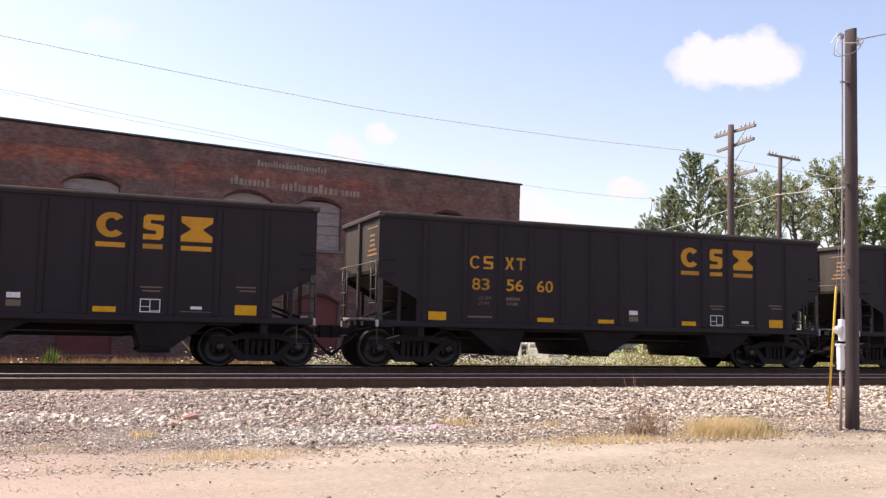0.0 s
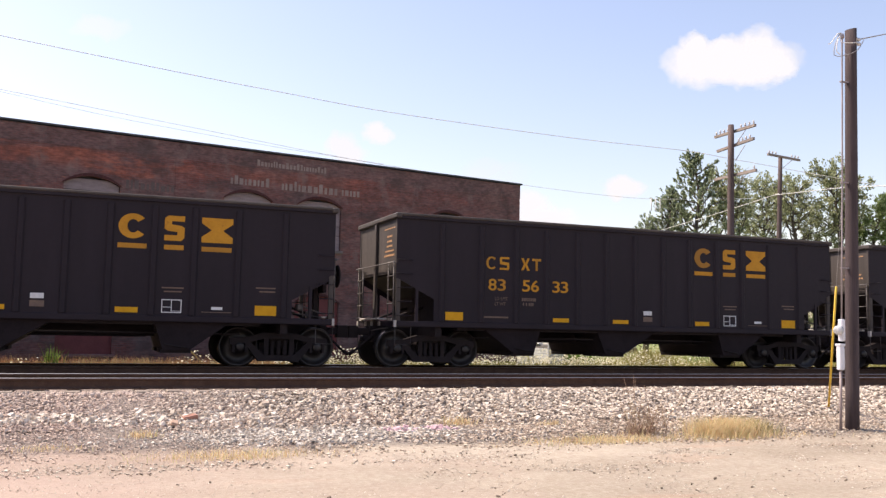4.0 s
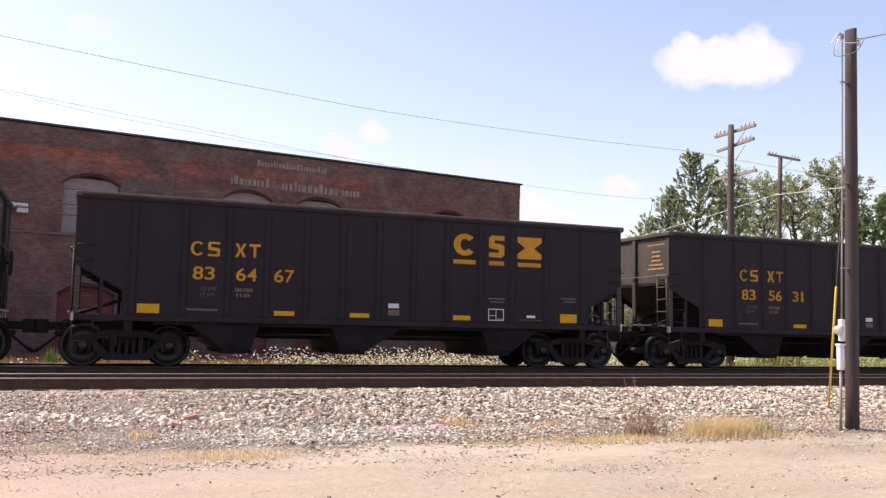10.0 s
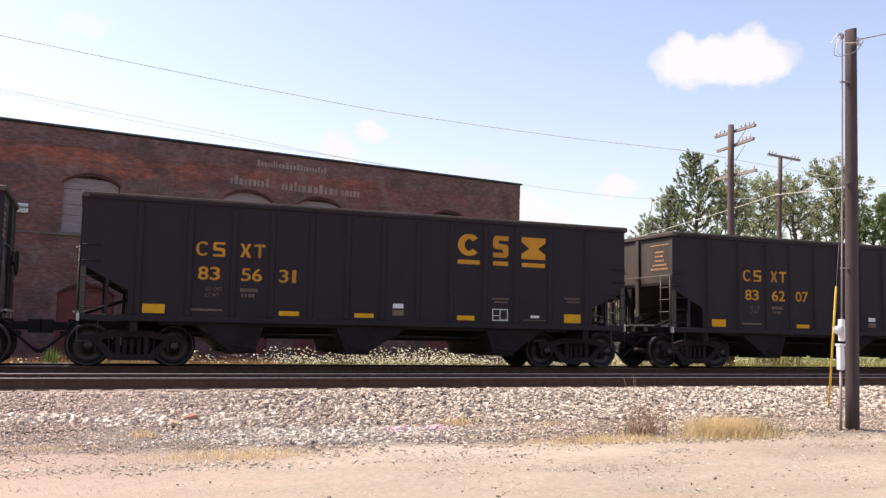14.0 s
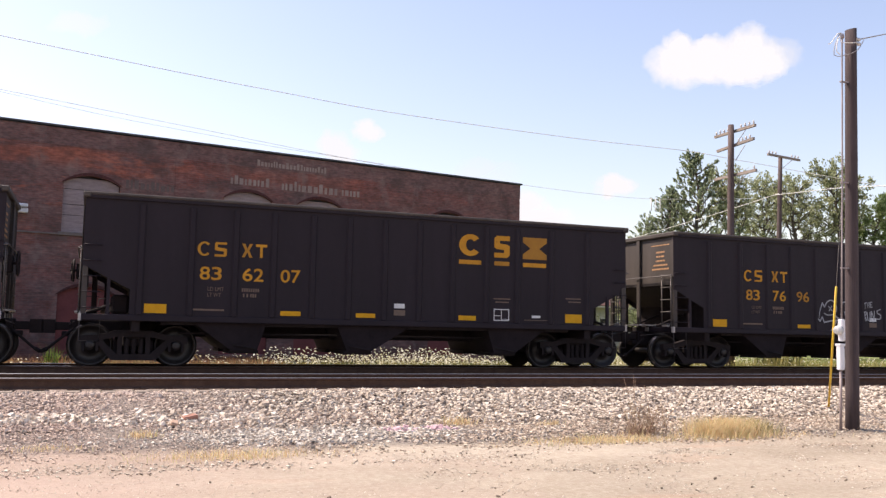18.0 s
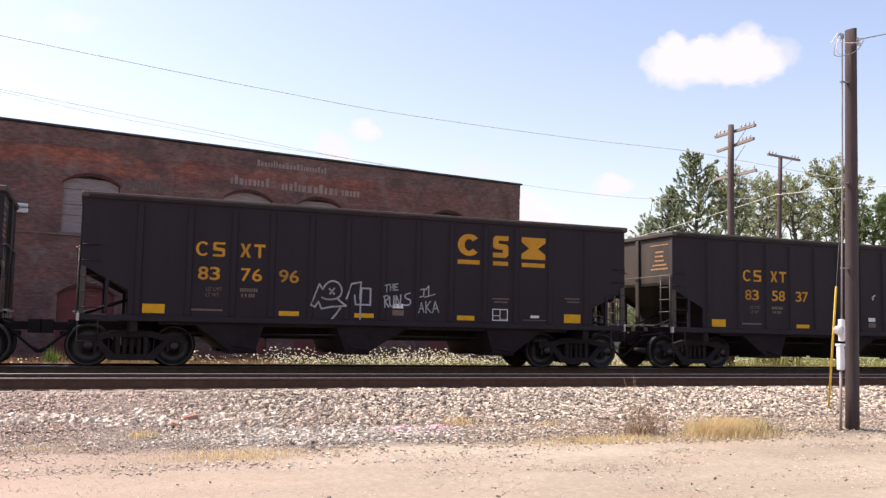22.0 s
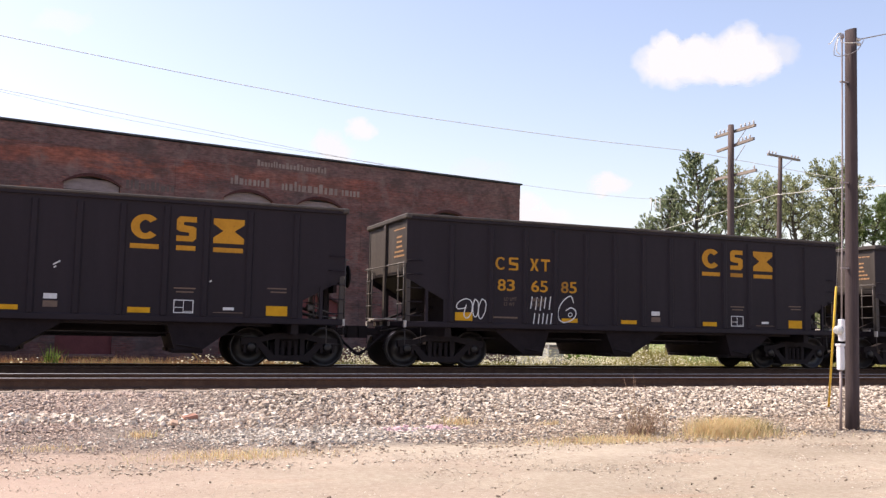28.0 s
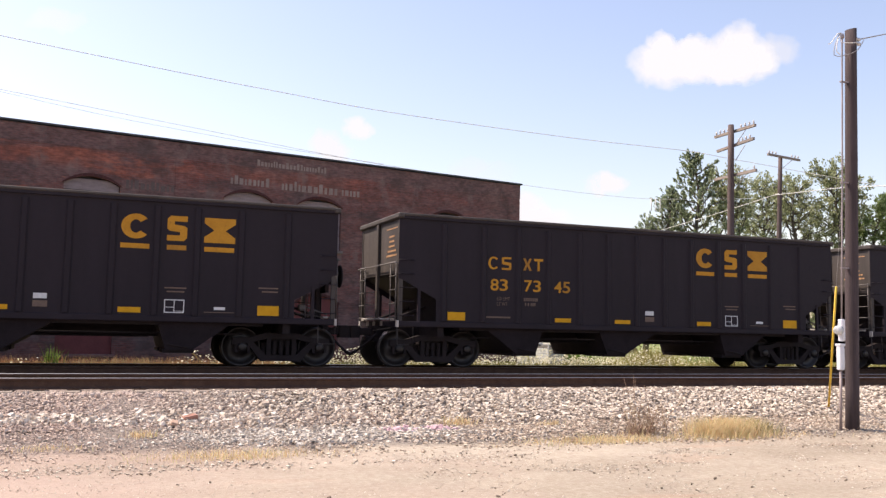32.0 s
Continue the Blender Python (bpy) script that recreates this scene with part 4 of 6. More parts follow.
def build_plants():
    blades("dry_grass_clump", "clump of dry straw-yellow grass at the gravel edge", 3300, clump(9.6, 11.95, 0.64, 0.34), 0.31, DRYGRASS, 11, 0.0035, 1.0, "grass clump")
    blades("dry_grass_clump", "greener end of a dry grass clump at the gravel edge", 420, clump(10.15, 12.0, 0.4, 0.28), 0.30, FLOWERWEED, 111, 0.0035, 0.9, "grass clump")
    blades("low_dry_grass", "trampled dry grass at the foot of a clump", 800, clump(9.4, 11.7, 1.5, 0.3), 0.12, DRYGRASS, 112, 0.004, 1.2, "grass")
    build_twig_bush(8.3, 12.2, 61)
    blades("dead_weed_leaves", "faded tan weed leaves low on the gravel", 170, clump(8.05, 12.1, 0.3, 0.2), 0.24, DULLWEED, 12, 0.006, 1.0, "weed")
    blades("dry_grass_patch", "low straw-coloured grass patch on the dirt", 520, clump(1.75, 11.25, 1.0, 0.3), 0.15, DRYGRASS, 14, 0.0035, 1.0, "grass")
    blades("low_dry_grass", "sparse dry grass along the gravel edge", 1100, clump(7.2, 11.7, 1.3, 0.35), 0.11, DRYGRASS, 15, 0.004, 1.1, "grass")
    blades("small_tuft", "small yellow-green tuft in the ballast", 160, clump(5.55, 13.4, 0.3, 0.16), 0.17, DRYGRASS, 16, 0.005, 0.6, "grass")
    blades("small_tuft", "small dry tuft in the ballast", 120, clump(0.75, 12.9, 0.22, 0.16), 0.15, DRYGRASS, 17, 0.005, 0.6, "grass")
    blades("small_tuft", "small faded tuft in the ballast", 90, clump(7.1, 13.2, 0.2, 0.12), 0.13, DRYGRASS, 18, 0.005, 0.6, "grass")
    blades("small_tuft", "low dry tuft at the edge of the dirt", 120, clump(-0.3, 12.2, 0.5, 0.2), 0.10, DRYGRASS, 19, 0.005, 0.6, "grass")
    blades("trackside_weeds", "dry brownish and green weeds behind the track", 9000, strip(-6, 6.5, 24.4, 31.0, 0.3), 0.30, WEEDS, 21, 0.012, 0.6, "weeds")
    blades("brown_weeds", "taller reddish-brown dry weeds before the factory", 700, clump(1.1, 27.0, 1.5, 0.6), 0.46, WEEDS, 28, 0.010, 0.6, "weeds")
    blades("brown_weeds", "taller reddish-brown dry weeds before the factory wall", 420, clump(4.1, 27.2, 1.1, 0.6), 0.40, WEEDS, 29, 0.010, 0.6, "weeds")
    blades("brown_weeds", "thin reddish-brown seeding stalks before the factory wall", 2400, strip(-5, 5.6, 26.0, 29.0, 0.45), 0.50, REDWEED, 30, 0.006, 0.45, "weeds")
    blades("flowering_weeds", "olive-green and straw weeds full of white flowers behind the track", 15000, strip(5.0, 46, 24.4, 31.0, 0.3), 0.33, FLOWERWEED, 26, 0.010, 0.6, "weeds")
    blades("pale_weeds", "taller pale yellow-green weeds behind the track", 2600, strip(5.6, 27, 24.6, 28.5, 0.5), 0.52, FLOWERWEED, 24, 0.008, 0.5, "weeds")
    blades("field_grass", "pale mown field grass beyond the weeds", 16000, strip(14, 70, 30.0, 46.0), 0.16, FIELD, 22, 0.02, 0.8, "grass")
    blades("green_weed", "bright green weed standing in the dry grass", 70, clump(-0.85, 26.6, 0.2, 0.15), 0.78, GREENWEED, 23, 0.016, 0.45, "weed")
    blades("tall_weed", "tall yellow-green weed standing above the field grass", 260, clump(24.2, 27.2, 0.9, 0.5), 0.95, FLOWERWEED, 27, 0.02, 0.5, "weed")
    blades("tall_weed", "tall pale yellow-green weed in the flowering strip", 900, clump(18.7, 27.4, 1.1, 0.6), 0.98, PALEWEED, 127, 0.010, 0.5, "weed")
    blades("green_weed", "dark green bushy weed beside the white enclosure", 420, clump(17.7, 31.4, 0.7, 0.5), 0.72, GREENWEED, 128, 0.022, 0.7, "weed")
    build_blossoms(3600, strip(5.4, 19.0, 24.5, 30.0, 0.45), 31)
    build_blossoms(1500, strip(17.0, 46.0, 24.6, 33.0, 0.6), 33)
    build_blossoms(160, clump(18.7, 27.2, 1.2, 0.6), 34, 1.7)
    blades("pale_weeds", "dense pale yellow-green weeds beyond the white enclosure", 7000, strip(16.8, 46, 24.8, 29.0, 0.2), 0.5, PALEWEED, 129, 0.010, 0.5, "weeds")
    build_blossoms(110, strip(-5.0, 5.4, 24.6, 29.0, 0.8), 32, 0.5)
    build_blossoms(110, strip(2.4, 5.4, 24.8, 29.0, 0.9), 35, 0.9)


def build_tree(x, y, height, spread, seed, leaves, upright=0.5, bare=0.3, label="leafy green deciduous tree", spire=False, leaf=None):
    """A tapered trunk, forking limbs and a crown of leafy shoots with gaps between them. height is the crown's top."""
    rng = random.Random(seed)
    z0 = ground_height(x, y)
    tree = thing("tree", label, "tree", pose(x, y, z0 - 0.1), "trees beyond the field")
    bm = bmesh.new()
    reach_up = 0.9
    trunk = [Vector((rng.gauss(0, 0.06) * i, rng.gauss(0, 0.06) * i, height * reach_up * i / 6)) for i in range(7)]
    tube(bm, trunk, height * 0.022, 9, height * 0.004)
    shoots = []
    limbs = 50 if spire else 32
    for limb in range(limbs):
        k = bare + (1.0 - bare) * (limb + rng.random()) / limbs
        i = min(int(k * 6), 5)
        p = trunk[i].lerp(trunk[i + 1], k * 6 - i)
        a = limb * 2.4 + rng.uniform(-0.5, 0.5)
        if spire:
            reach = (spread * (1.0 - k) ** 0.75 + 0.15) * rng.uniform(0.6, 1.2)
            rise = reach * rng.uniform(0.35, 0.75) + 0.2
        else:
            reach = spread * (1.15 - k * (0.6 + 0.4 * upright)) * rng.uniform(0.4, 1.3)
            rise = (height - p.z) * rng.uniform(0.25, 0.75) * (0.6 + 0.4 * upright)
        out = Vector((math.cos(a), math.sin(a), 0))
        line = [p]
        for s in (1, 2, 3, 4):
            f = s / 4
            line.append(p + out * reach * f + Vector((rng.gauss(0, 0.1), rng.gauss(0, 0.1), rise * f ** 1.3 + rng.gauss(0, 0.07))))
        tube(bm, line, height * 0.005, 5, height * 0.0012)
        for s in (2, 3, 4):
            for n in range(2 if spire else 3):
                away = out * (0.5 if spire else 0.35) + Vector((rng.gauss(0, 0.5), rng.gauss(0, 0.5), rng.uniform(0.1, 1.0) * (0.5 + upright)))
                e = line[s] + away.normalized() * (rng.uniform(0.6, 1.5) * (1.2 - 0.5 * k) if spire else rng.uniform(0.5, 1.25))
                shoots.append((line[s], e))
                if n < 2:
                    tube(bm, [line[s], line[s].lerp(e, 0.5) + Vector((0, 0, 0.03)), e], height * 0.0016, 4, height * 0.0005)
    for n in range(7):
        shoots.append((trunk[-1], trunk[-1] + Vector((rng.gauss(0, 0.22), rng.gauss(0, 0.22), height * rng.uniform(0.03, 0.1)))))
    part("trunk", bm, BARK, tree, "grey-brown branching trunk")
    g = np.random.default_rng(seed)
    tuft = g.uniform(0.15, 1.0, len(shoots)) ** (1.0 if spire else 1.6)
    order = g.choice(len(shoots), leaves, p=tuft / tuft.sum())
    verts, faces = [], []
    for pick in order:
        c, e = shoots[int(pick)]
        p = np.array(c.lerp(e, 0.25 + 0.8 * math.sqrt(g.random()))) + g.normal(0, 0.05 if spire else 0.095, 3)
        if p[2] < height * 0.12:
            continue
        u = np.array((e - c).normalized()) * (1.5 if spire else 0.9) + g.normal(0, 0.45, 3)
        u /= np.linalg.norm(u)
        v = np.cross(u, g.normal(0, 1, 3))
        v /= np.linalg.norm(v) + 1e-6
        ln, wd = g.uniform(0.14, 0.27), g.uniform(0.035, 0.075)
        k = len(verts)
        w = np.cross(u, v) * 0.03
        verts += [tuple(p - u * ln * 0.5), tuple(p + v * wd + w), tuple(p + u * ln * 0.5), tuple(p - v * wd + w)]
        faces += [(k, k + 1, k + 2, k + 3)]
    part("crown", raw("crown", verts, faces, leaf or (LEAF_DARK if spire else LEAF)), None, tree, "uneven open crown of small leaves")
    return tree


def wall_window(house, wall_x, along, wz, ww, wh, gable):
    """A sash window proud of the gable (local -y) or of the long side (local +x) by a few centimetres."""
    def slab(bm, u0, u1, z0, z1, d0, d1):
        if gable:
            box(bm, u0, u1, -d1, -d0, z0, z1)
        else:
            box(bm, wall_x + d0, wall_x + d1, u0, u1, z0, z1)
    u0, u1 = along - ww / 2, along + ww / 2
    bm = bmesh.new()
    slab(bm, u0 - 0.1, u1 + 0.1, wz + wh, wz + wh + 0.12, 0.004, 0.06)
    slab(bm, u0 - 0.1, u0, wz, wz + wh, 0.004, 0.05)
    slab(bm, u1, u1 + 0.1, wz, wz + wh, 0.004, 0.05)
    slab(bm, u0, u1, wz + wh * 0.48, wz + wh * 0.53, 0.006, 0.04)
    window = part("window", bm, TRIMWHITE, house, "white-framed sash window")
    bm = bmesh.new()
    slab(bm, u0 - 0.14, u1 + 0.14, wz - 0.09, wz, 0.004, 0.11)
    part("sill", bm, TRIMWHITE, window)
    bm = bmesh.new()
    slab(bm, u0, u1, wz, wz + wh * 0.48, 0.004, 0.014)
    part("pane", bm, PANE, window)
    bm = bmesh.new()
    slab(bm, u0, u1, wz + wh * 0.53, wz + wh, 0.004, 0.02)
    part("pane", bm, PANE, window)


def build_house(x, y, turn, width, depth, eave, ridge, label):
    """A small sided house, gable towards -y of its own frame."""
    z0 = ground_height(x, y) - 0.1
    eave, ridge = eave - z0, ridge - z0
    house = thing("house", label, "house", pose(x, y, z0, 0, 0, turn))
    h = width / 2
    bm = bmesh.new()
    prism(bm, [(-h, 0), (h, 0), (h, eave), (0, ridge), (-h, eave)], 0, depth)
    part("wall", bm, CREAM, house)
    bm = bmesh.new()
    box(bm, -h - 0.04, h + 0.04, -0.04, depth + 0.04, -0.3, 0.45)
    part("foundation", bm, STONE, house, "low concrete foundation")
    drop = (ridge - eave) / h
    for s in (-1, 1):
        bm = bmesh.new()
        out = s * (h + 0.35)
        low = eave - 0.35 * drop
        prism(bm, [(out, low + 0.03), (0, ridge + 0.03), (0, ridge + 0.15), (out, low + 0.13)], -0.3, depth + 0.3)
        roof = part("roof", bm, SHINGLE_RED, house, "brown-red shingle roof")
        bm = bmesh.new()
        prism(bm, [(out, low - 0.12), (0, ridge - 0.12), (0, ridge + 0.1), (out, low + 0.1)], -0.34, -0.304)
        part("bargeboard", bm, TRIMWHITE, roof)
        bm = bmesh.new()
        x0, x1 = sorted((out + s * 0.005, out + s * 0.1))
        box(bm, x0, x1, -0.3, depth + 0.3, low - 0.06, low + 0.07)
        part("gutter", bm, TRIMWHITE, roof)
    for sx in (-1, 1):
        bm = bmesh.new()
        box(bm, sx * h - 0.09 if sx > 0 else -h - 0.03, sx * h + 0.03 if sx > 0 else -h + 0.09, -0.03, 0.09, 0.45, eave - 0.12)
        part("corner_board", bm, TRIMWHITE, house)
    wall_window(house, h, 0.0, 2.1, 0.9, 1.3, True)
    for v in (1.9, 3.5, 5.6):
        wall_window(house, h, v, 1.75, 0.8, 1.15, False)
    bm = bmesh.new()
    box(bm, -h - 2.2, -h - 0.004, 0.6, 3.4, 0.0, eave - 0.75)
    annex = part("annex", bm, TRIMWHITE, house, "low white side porch")
    bm = bmesh.new()
    prism(bm, [(-h - 2.5, eave - 0.85), (-h - 0.05, eave - 0.35), (-h - 0.05, eave - 0.25), (-h - 2.5, eave - 0.75)], 0.3, 3.7)
    part("porch_roof", bm, SHINGLE, annex)
    for u in (-2.15, -1.1, -0.2):
        bm = bmesh.new()
        box(bm, -h + u - 0.07, -h + u + 0.07, 0.35, 0.49, 0.0, eave - 0.45 + u * 0.2)
        part("porch_post", bm, TRIMWHITE, annex)
    bm = bmesh.new()
    box(bm, -0.28, 0.28, depth * 0.6, depth * 0.6 + 0.5, ridge - 0.4, ridge + 0.75)
    box(bm, -0.33, 0.33, depth * 0.6 - 0.05, depth * 0.6 + 0.55, ridge + 0.75, ridge + 0.85)
    part("chimney", bm, SHINGLE_RED, house)
    return house


def build_cabinet():
    """White equipment enclosure, sunlit on the side towards -x, with a dark lid."""
    cab = thing("utility_cabinet", "white slatted utility enclosure with a dark lid in the weeds", "utility cabinet", pose(16.57, 31.1, -0.42))
    bm = bmesh.new()
    box(bm, 0.025, 0.62, 0.025, 1.6, 0.02, 0.74)
    part("body", bm, CABINET, cab)
    for x, y in ((0.0, 0.0), (0.6, 0.0), (0.0, 1.57), (0.6, 1.57)):
        bm = bmesh.new()
        box(bm, x, x + 0.05, y, y + 0.05, -0.1, 0.90 if (x, y) == (0.0, 0.0) else 0.77)
        part("post", bm, CABINET, cab)
    for k in range(7):
        bm = bmesh.new()
        box(bm, -0.004, 0.024, 0.055, 1.565, 0.06 + k * 0.1, 0.13 + k * 0.1)
        part("slat", bm, CABINET, cab)
        bm = bmesh.new()
        box(bm, 0.055, 0.595, -0.004, 0.024, 0.06 + k * 0.1, 0.13 + k * 0.1)
        part("slat", bm, CABINET, cab)
    bm = bmesh.new()
    box(bm, 0.06, 0.67, -0.05, 1.66, 0.79, 0.89, 0.015)
    part("lid", bm, SHINGLE, cab, "dark lid")
    bm = bmesh.new()
    box(bm, 0.0, 0.18, 0.8, 1.2, 0.893, 0.95, 0.015)
    part("cap", bm, CABINET, cab)
    post = thing("meter_pedestal", "white meter pedestal with a dark glass front", "meter pedestal", pose(16.15, 32.35, -0.42))
    bm = bmesh.new()
    box(bm, -0.14, 0.14, 0.0, 0.3, -0.1, 0.90, 0.015)
    part("body", bm, CABINET, post)
    bm = bmesh.new()
    box(bm, -0.09, 0.09, -0.012, -0.002, 0.4, 0.82)
    part("window", bm, DARKBOARD, post)
    guy = thing("guy_guard", "tan-yellow plastic guard on a slanting guy wire by the factory", "guy wire", pose(3.42, 27.0, -0.42))
    v = Vector((1.24 - 3.42, 0.0, 1.80 + 0.42))
    bm = bmesh.new()
    tube(bm, [v * 0.02, v], 0.022, 8)
    part("guard", bm, GUARD_TAN, guy)
    bm = bmesh.new()
    tube(bm, [v * -0.04, v * 1.1], 0.007, 5)
    part("wire", bm, WIRE, guy)


# ---- sky ----
FAR = 1600.0
RIGHT = STAND.to_3x3() @ Vector((1, 0, 0))
UP = STAND.to_3x3() @ Vector((0, 1, 0))
AHEAD = STAND.to_3x3() @ Vector((0, 0, -1))


def sky_pose(u, v):
    """A pose on the far sky, u metres to the right and v up from the middle of the view, facing the camera."""
    m = STAND.copy()
    m.translation = EYE + AHEAD * FAR + RIGHT * u + UP * v
    return m


def cloud_piece(name, blobs, seed, glow=1.0, thick=1.0, parent=None):
    rx = max(abs(b[0]) + b[2] for b in blobs) * 1.3 + 20
    ry = max(abs(b[1]) + b[3] for b in blobs) * 1.3 + 20
    me = raw(name, [(-rx, -ry, 0), (rx, -ry, 0), (rx, ry, 0), (-rx, ry, 0)], [(0, 1, 2, 3)], make_cloud(name, blobs, seed, glow, thick))
    ob = new(name, me)
    ob.parent = parent
    return ob


# ---- hopper cars ----
HALF, SIDE, CAR_TOP, SILL = 6.64, 1.58, 3.70, 1.0
RIBS = (-5.48, -4.43, -3.48, -2.63, -1.73, -0.87, 0.0, 0.87, 1.73, 2.63, 3.48, 4.43, 5.48)
CAR_PITCH = 14.786
MID = 5.37          # lettering is laid out from the first yellow marker; this is where the car's middle falls


def mark(name, car, x0, x1, z0, z1, material, label="", y=-SIDE - 0.006, d=0.004):
    """A flat painted or stuck-on rectangle on the near side of a car."""
    bm = bmesh.new()
    box(bm, x0 - MID, x1 - MID, y - d, y, z0, z1)
    return part(name, bm, material, car, label)


def glyphs(text, x0, x1, z0, z1, material=None, bold=0.012):
    """Painted characters fitted into a rectangle on the near side."""
    cu = bpy.data.curves.new("characters", "FONT")
    cu.body, cu.extrude, cu.offset = text, 0.002, bold
    ob = bpy.data.objects.new("characters", cu)
    me = bpy.data.meshes.new_from_object(ob)
    bpy.data.objects.remove(ob)
    n = len(me.vertices)
    co = np.empty(n * 3)
    me.vertices.foreach_get("co", co)
    co = co.reshape(-1, 3)
    lo, hi = co.min(0), co.max(0)
    out = np.empty_like(co)
    out[:, 0] = x0 - MID + (co[:, 0] - lo[0]) / (hi[0] - lo[0]) * (x1 - x0)
    out[:, 2] = z0 + (co[:, 1] - lo[1]) / (hi[1] - lo[1]) * (z1 - z0)
    out[:, 1] = -SIDE - 0.008 - (co[:, 2] - lo[2])
    me.vertices.foreach_set("co", out.ravel())
    me.materials.clear()
    me.materials.append(material or LETTER)
    me.update()
    return me


def flat(bm, pts):
    """A thin painted outline on the near side; pts are (x, z) counted from the first marker."""
    return prism(bm, [(x - MID, z) for x, z in pts], -SIDE - 0.010, -SIDE - 0.006)


def open_ring(bm, x0, x1, z0, z1, t, gap):
    """A bold rounded ring open on one side."""
    cx, cz, rx, rz = (x0 + x1) / 2, (z0 + z1) / 2, (x1 - x0) / 2, (z1 - z0) / 2
    a0, n = radians(gap), 22
    turn = [a0 + (2 * math.pi - 2 * a0) * k / n for k in range(n + 1)]
    line = [(w, 0.0) for w in turn] + [(w, t) for w in turn[::-1]]
    flat(bm, [(cx + (rx - q) * math.cos(w), cz + (rz - q * 0.7) * math.sin(w)) for w, q in line])


def stacked_bars(bm, x0, x1, z0, z1, t):
    """Three short bars joined alternately at their ends, with clipped corners, as one outline."""
    zc, h, k = (z0 + z1) / 2, t * 0.40, t * 0.45
    zt, zb = z1 - t * 0.8, z0 + t * 0.8
    flat(bm, [(x0, z0), (x1 - k, z0), (x1, z0 + k), (x1, zc + h - k * 0.6), (x1 - k, zc + h), (x0 + t, zc + h + 0.02), (x0 + t, zt), (x1, zt), (x1, z1), (x0 + k, z1), (x0, z1 - k), (x0, zc - h + k * 0.6), (x0 + k, zc - h), (x1 - t, zc - h - 0.02), (x1 - t, zb), (x0, zb)])


def hourglass(bm, x0, x1, z0, z1, t):
    """Two blunt wedges point to point."""
    cx, cz, sh = (x0 + x1) / 2, (z0 + z1) / 2, t * 0.36
    flat(bm, [(x0, z1), (x0, z1 - sh), (cx - t * 0.36, cz), (x0, z0 + sh), (x0, z0), (x1, z0), (x1, z0 + sh), (cx + t * 0.36, cz), (x1, z1 - sh), (x1, z1)])


def crossing(bm, x0, x1, z0, z1, t):
    cx, cz, g = (x0 + x1) / 2, (z0 + z1) / 2, t * 0.62
    flat(bm, [(x0, z0), (x0 + t, z0), (cx, cz - g * 0.8), (x1 - t, z0), (x1, z0), (cx + g, cz), (x1, z1), (x1 - t, z1), (cx, cz + g * 0.8), (x0 + t, z1), (x0, z1), (cx - g, cz)])


def hammer(bm, x0, x1, z0, z1, t):
    cx = (x0 + x1) / 2
    flat(bm, [(cx - t / 2, z0), (cx + t / 2, z0), (cx + t / 2, z1 - t), (x1, z1 - t), (x1, z1), (x0, z1), (x0, z1 - t), (cx - t / 2, z1 - t)])


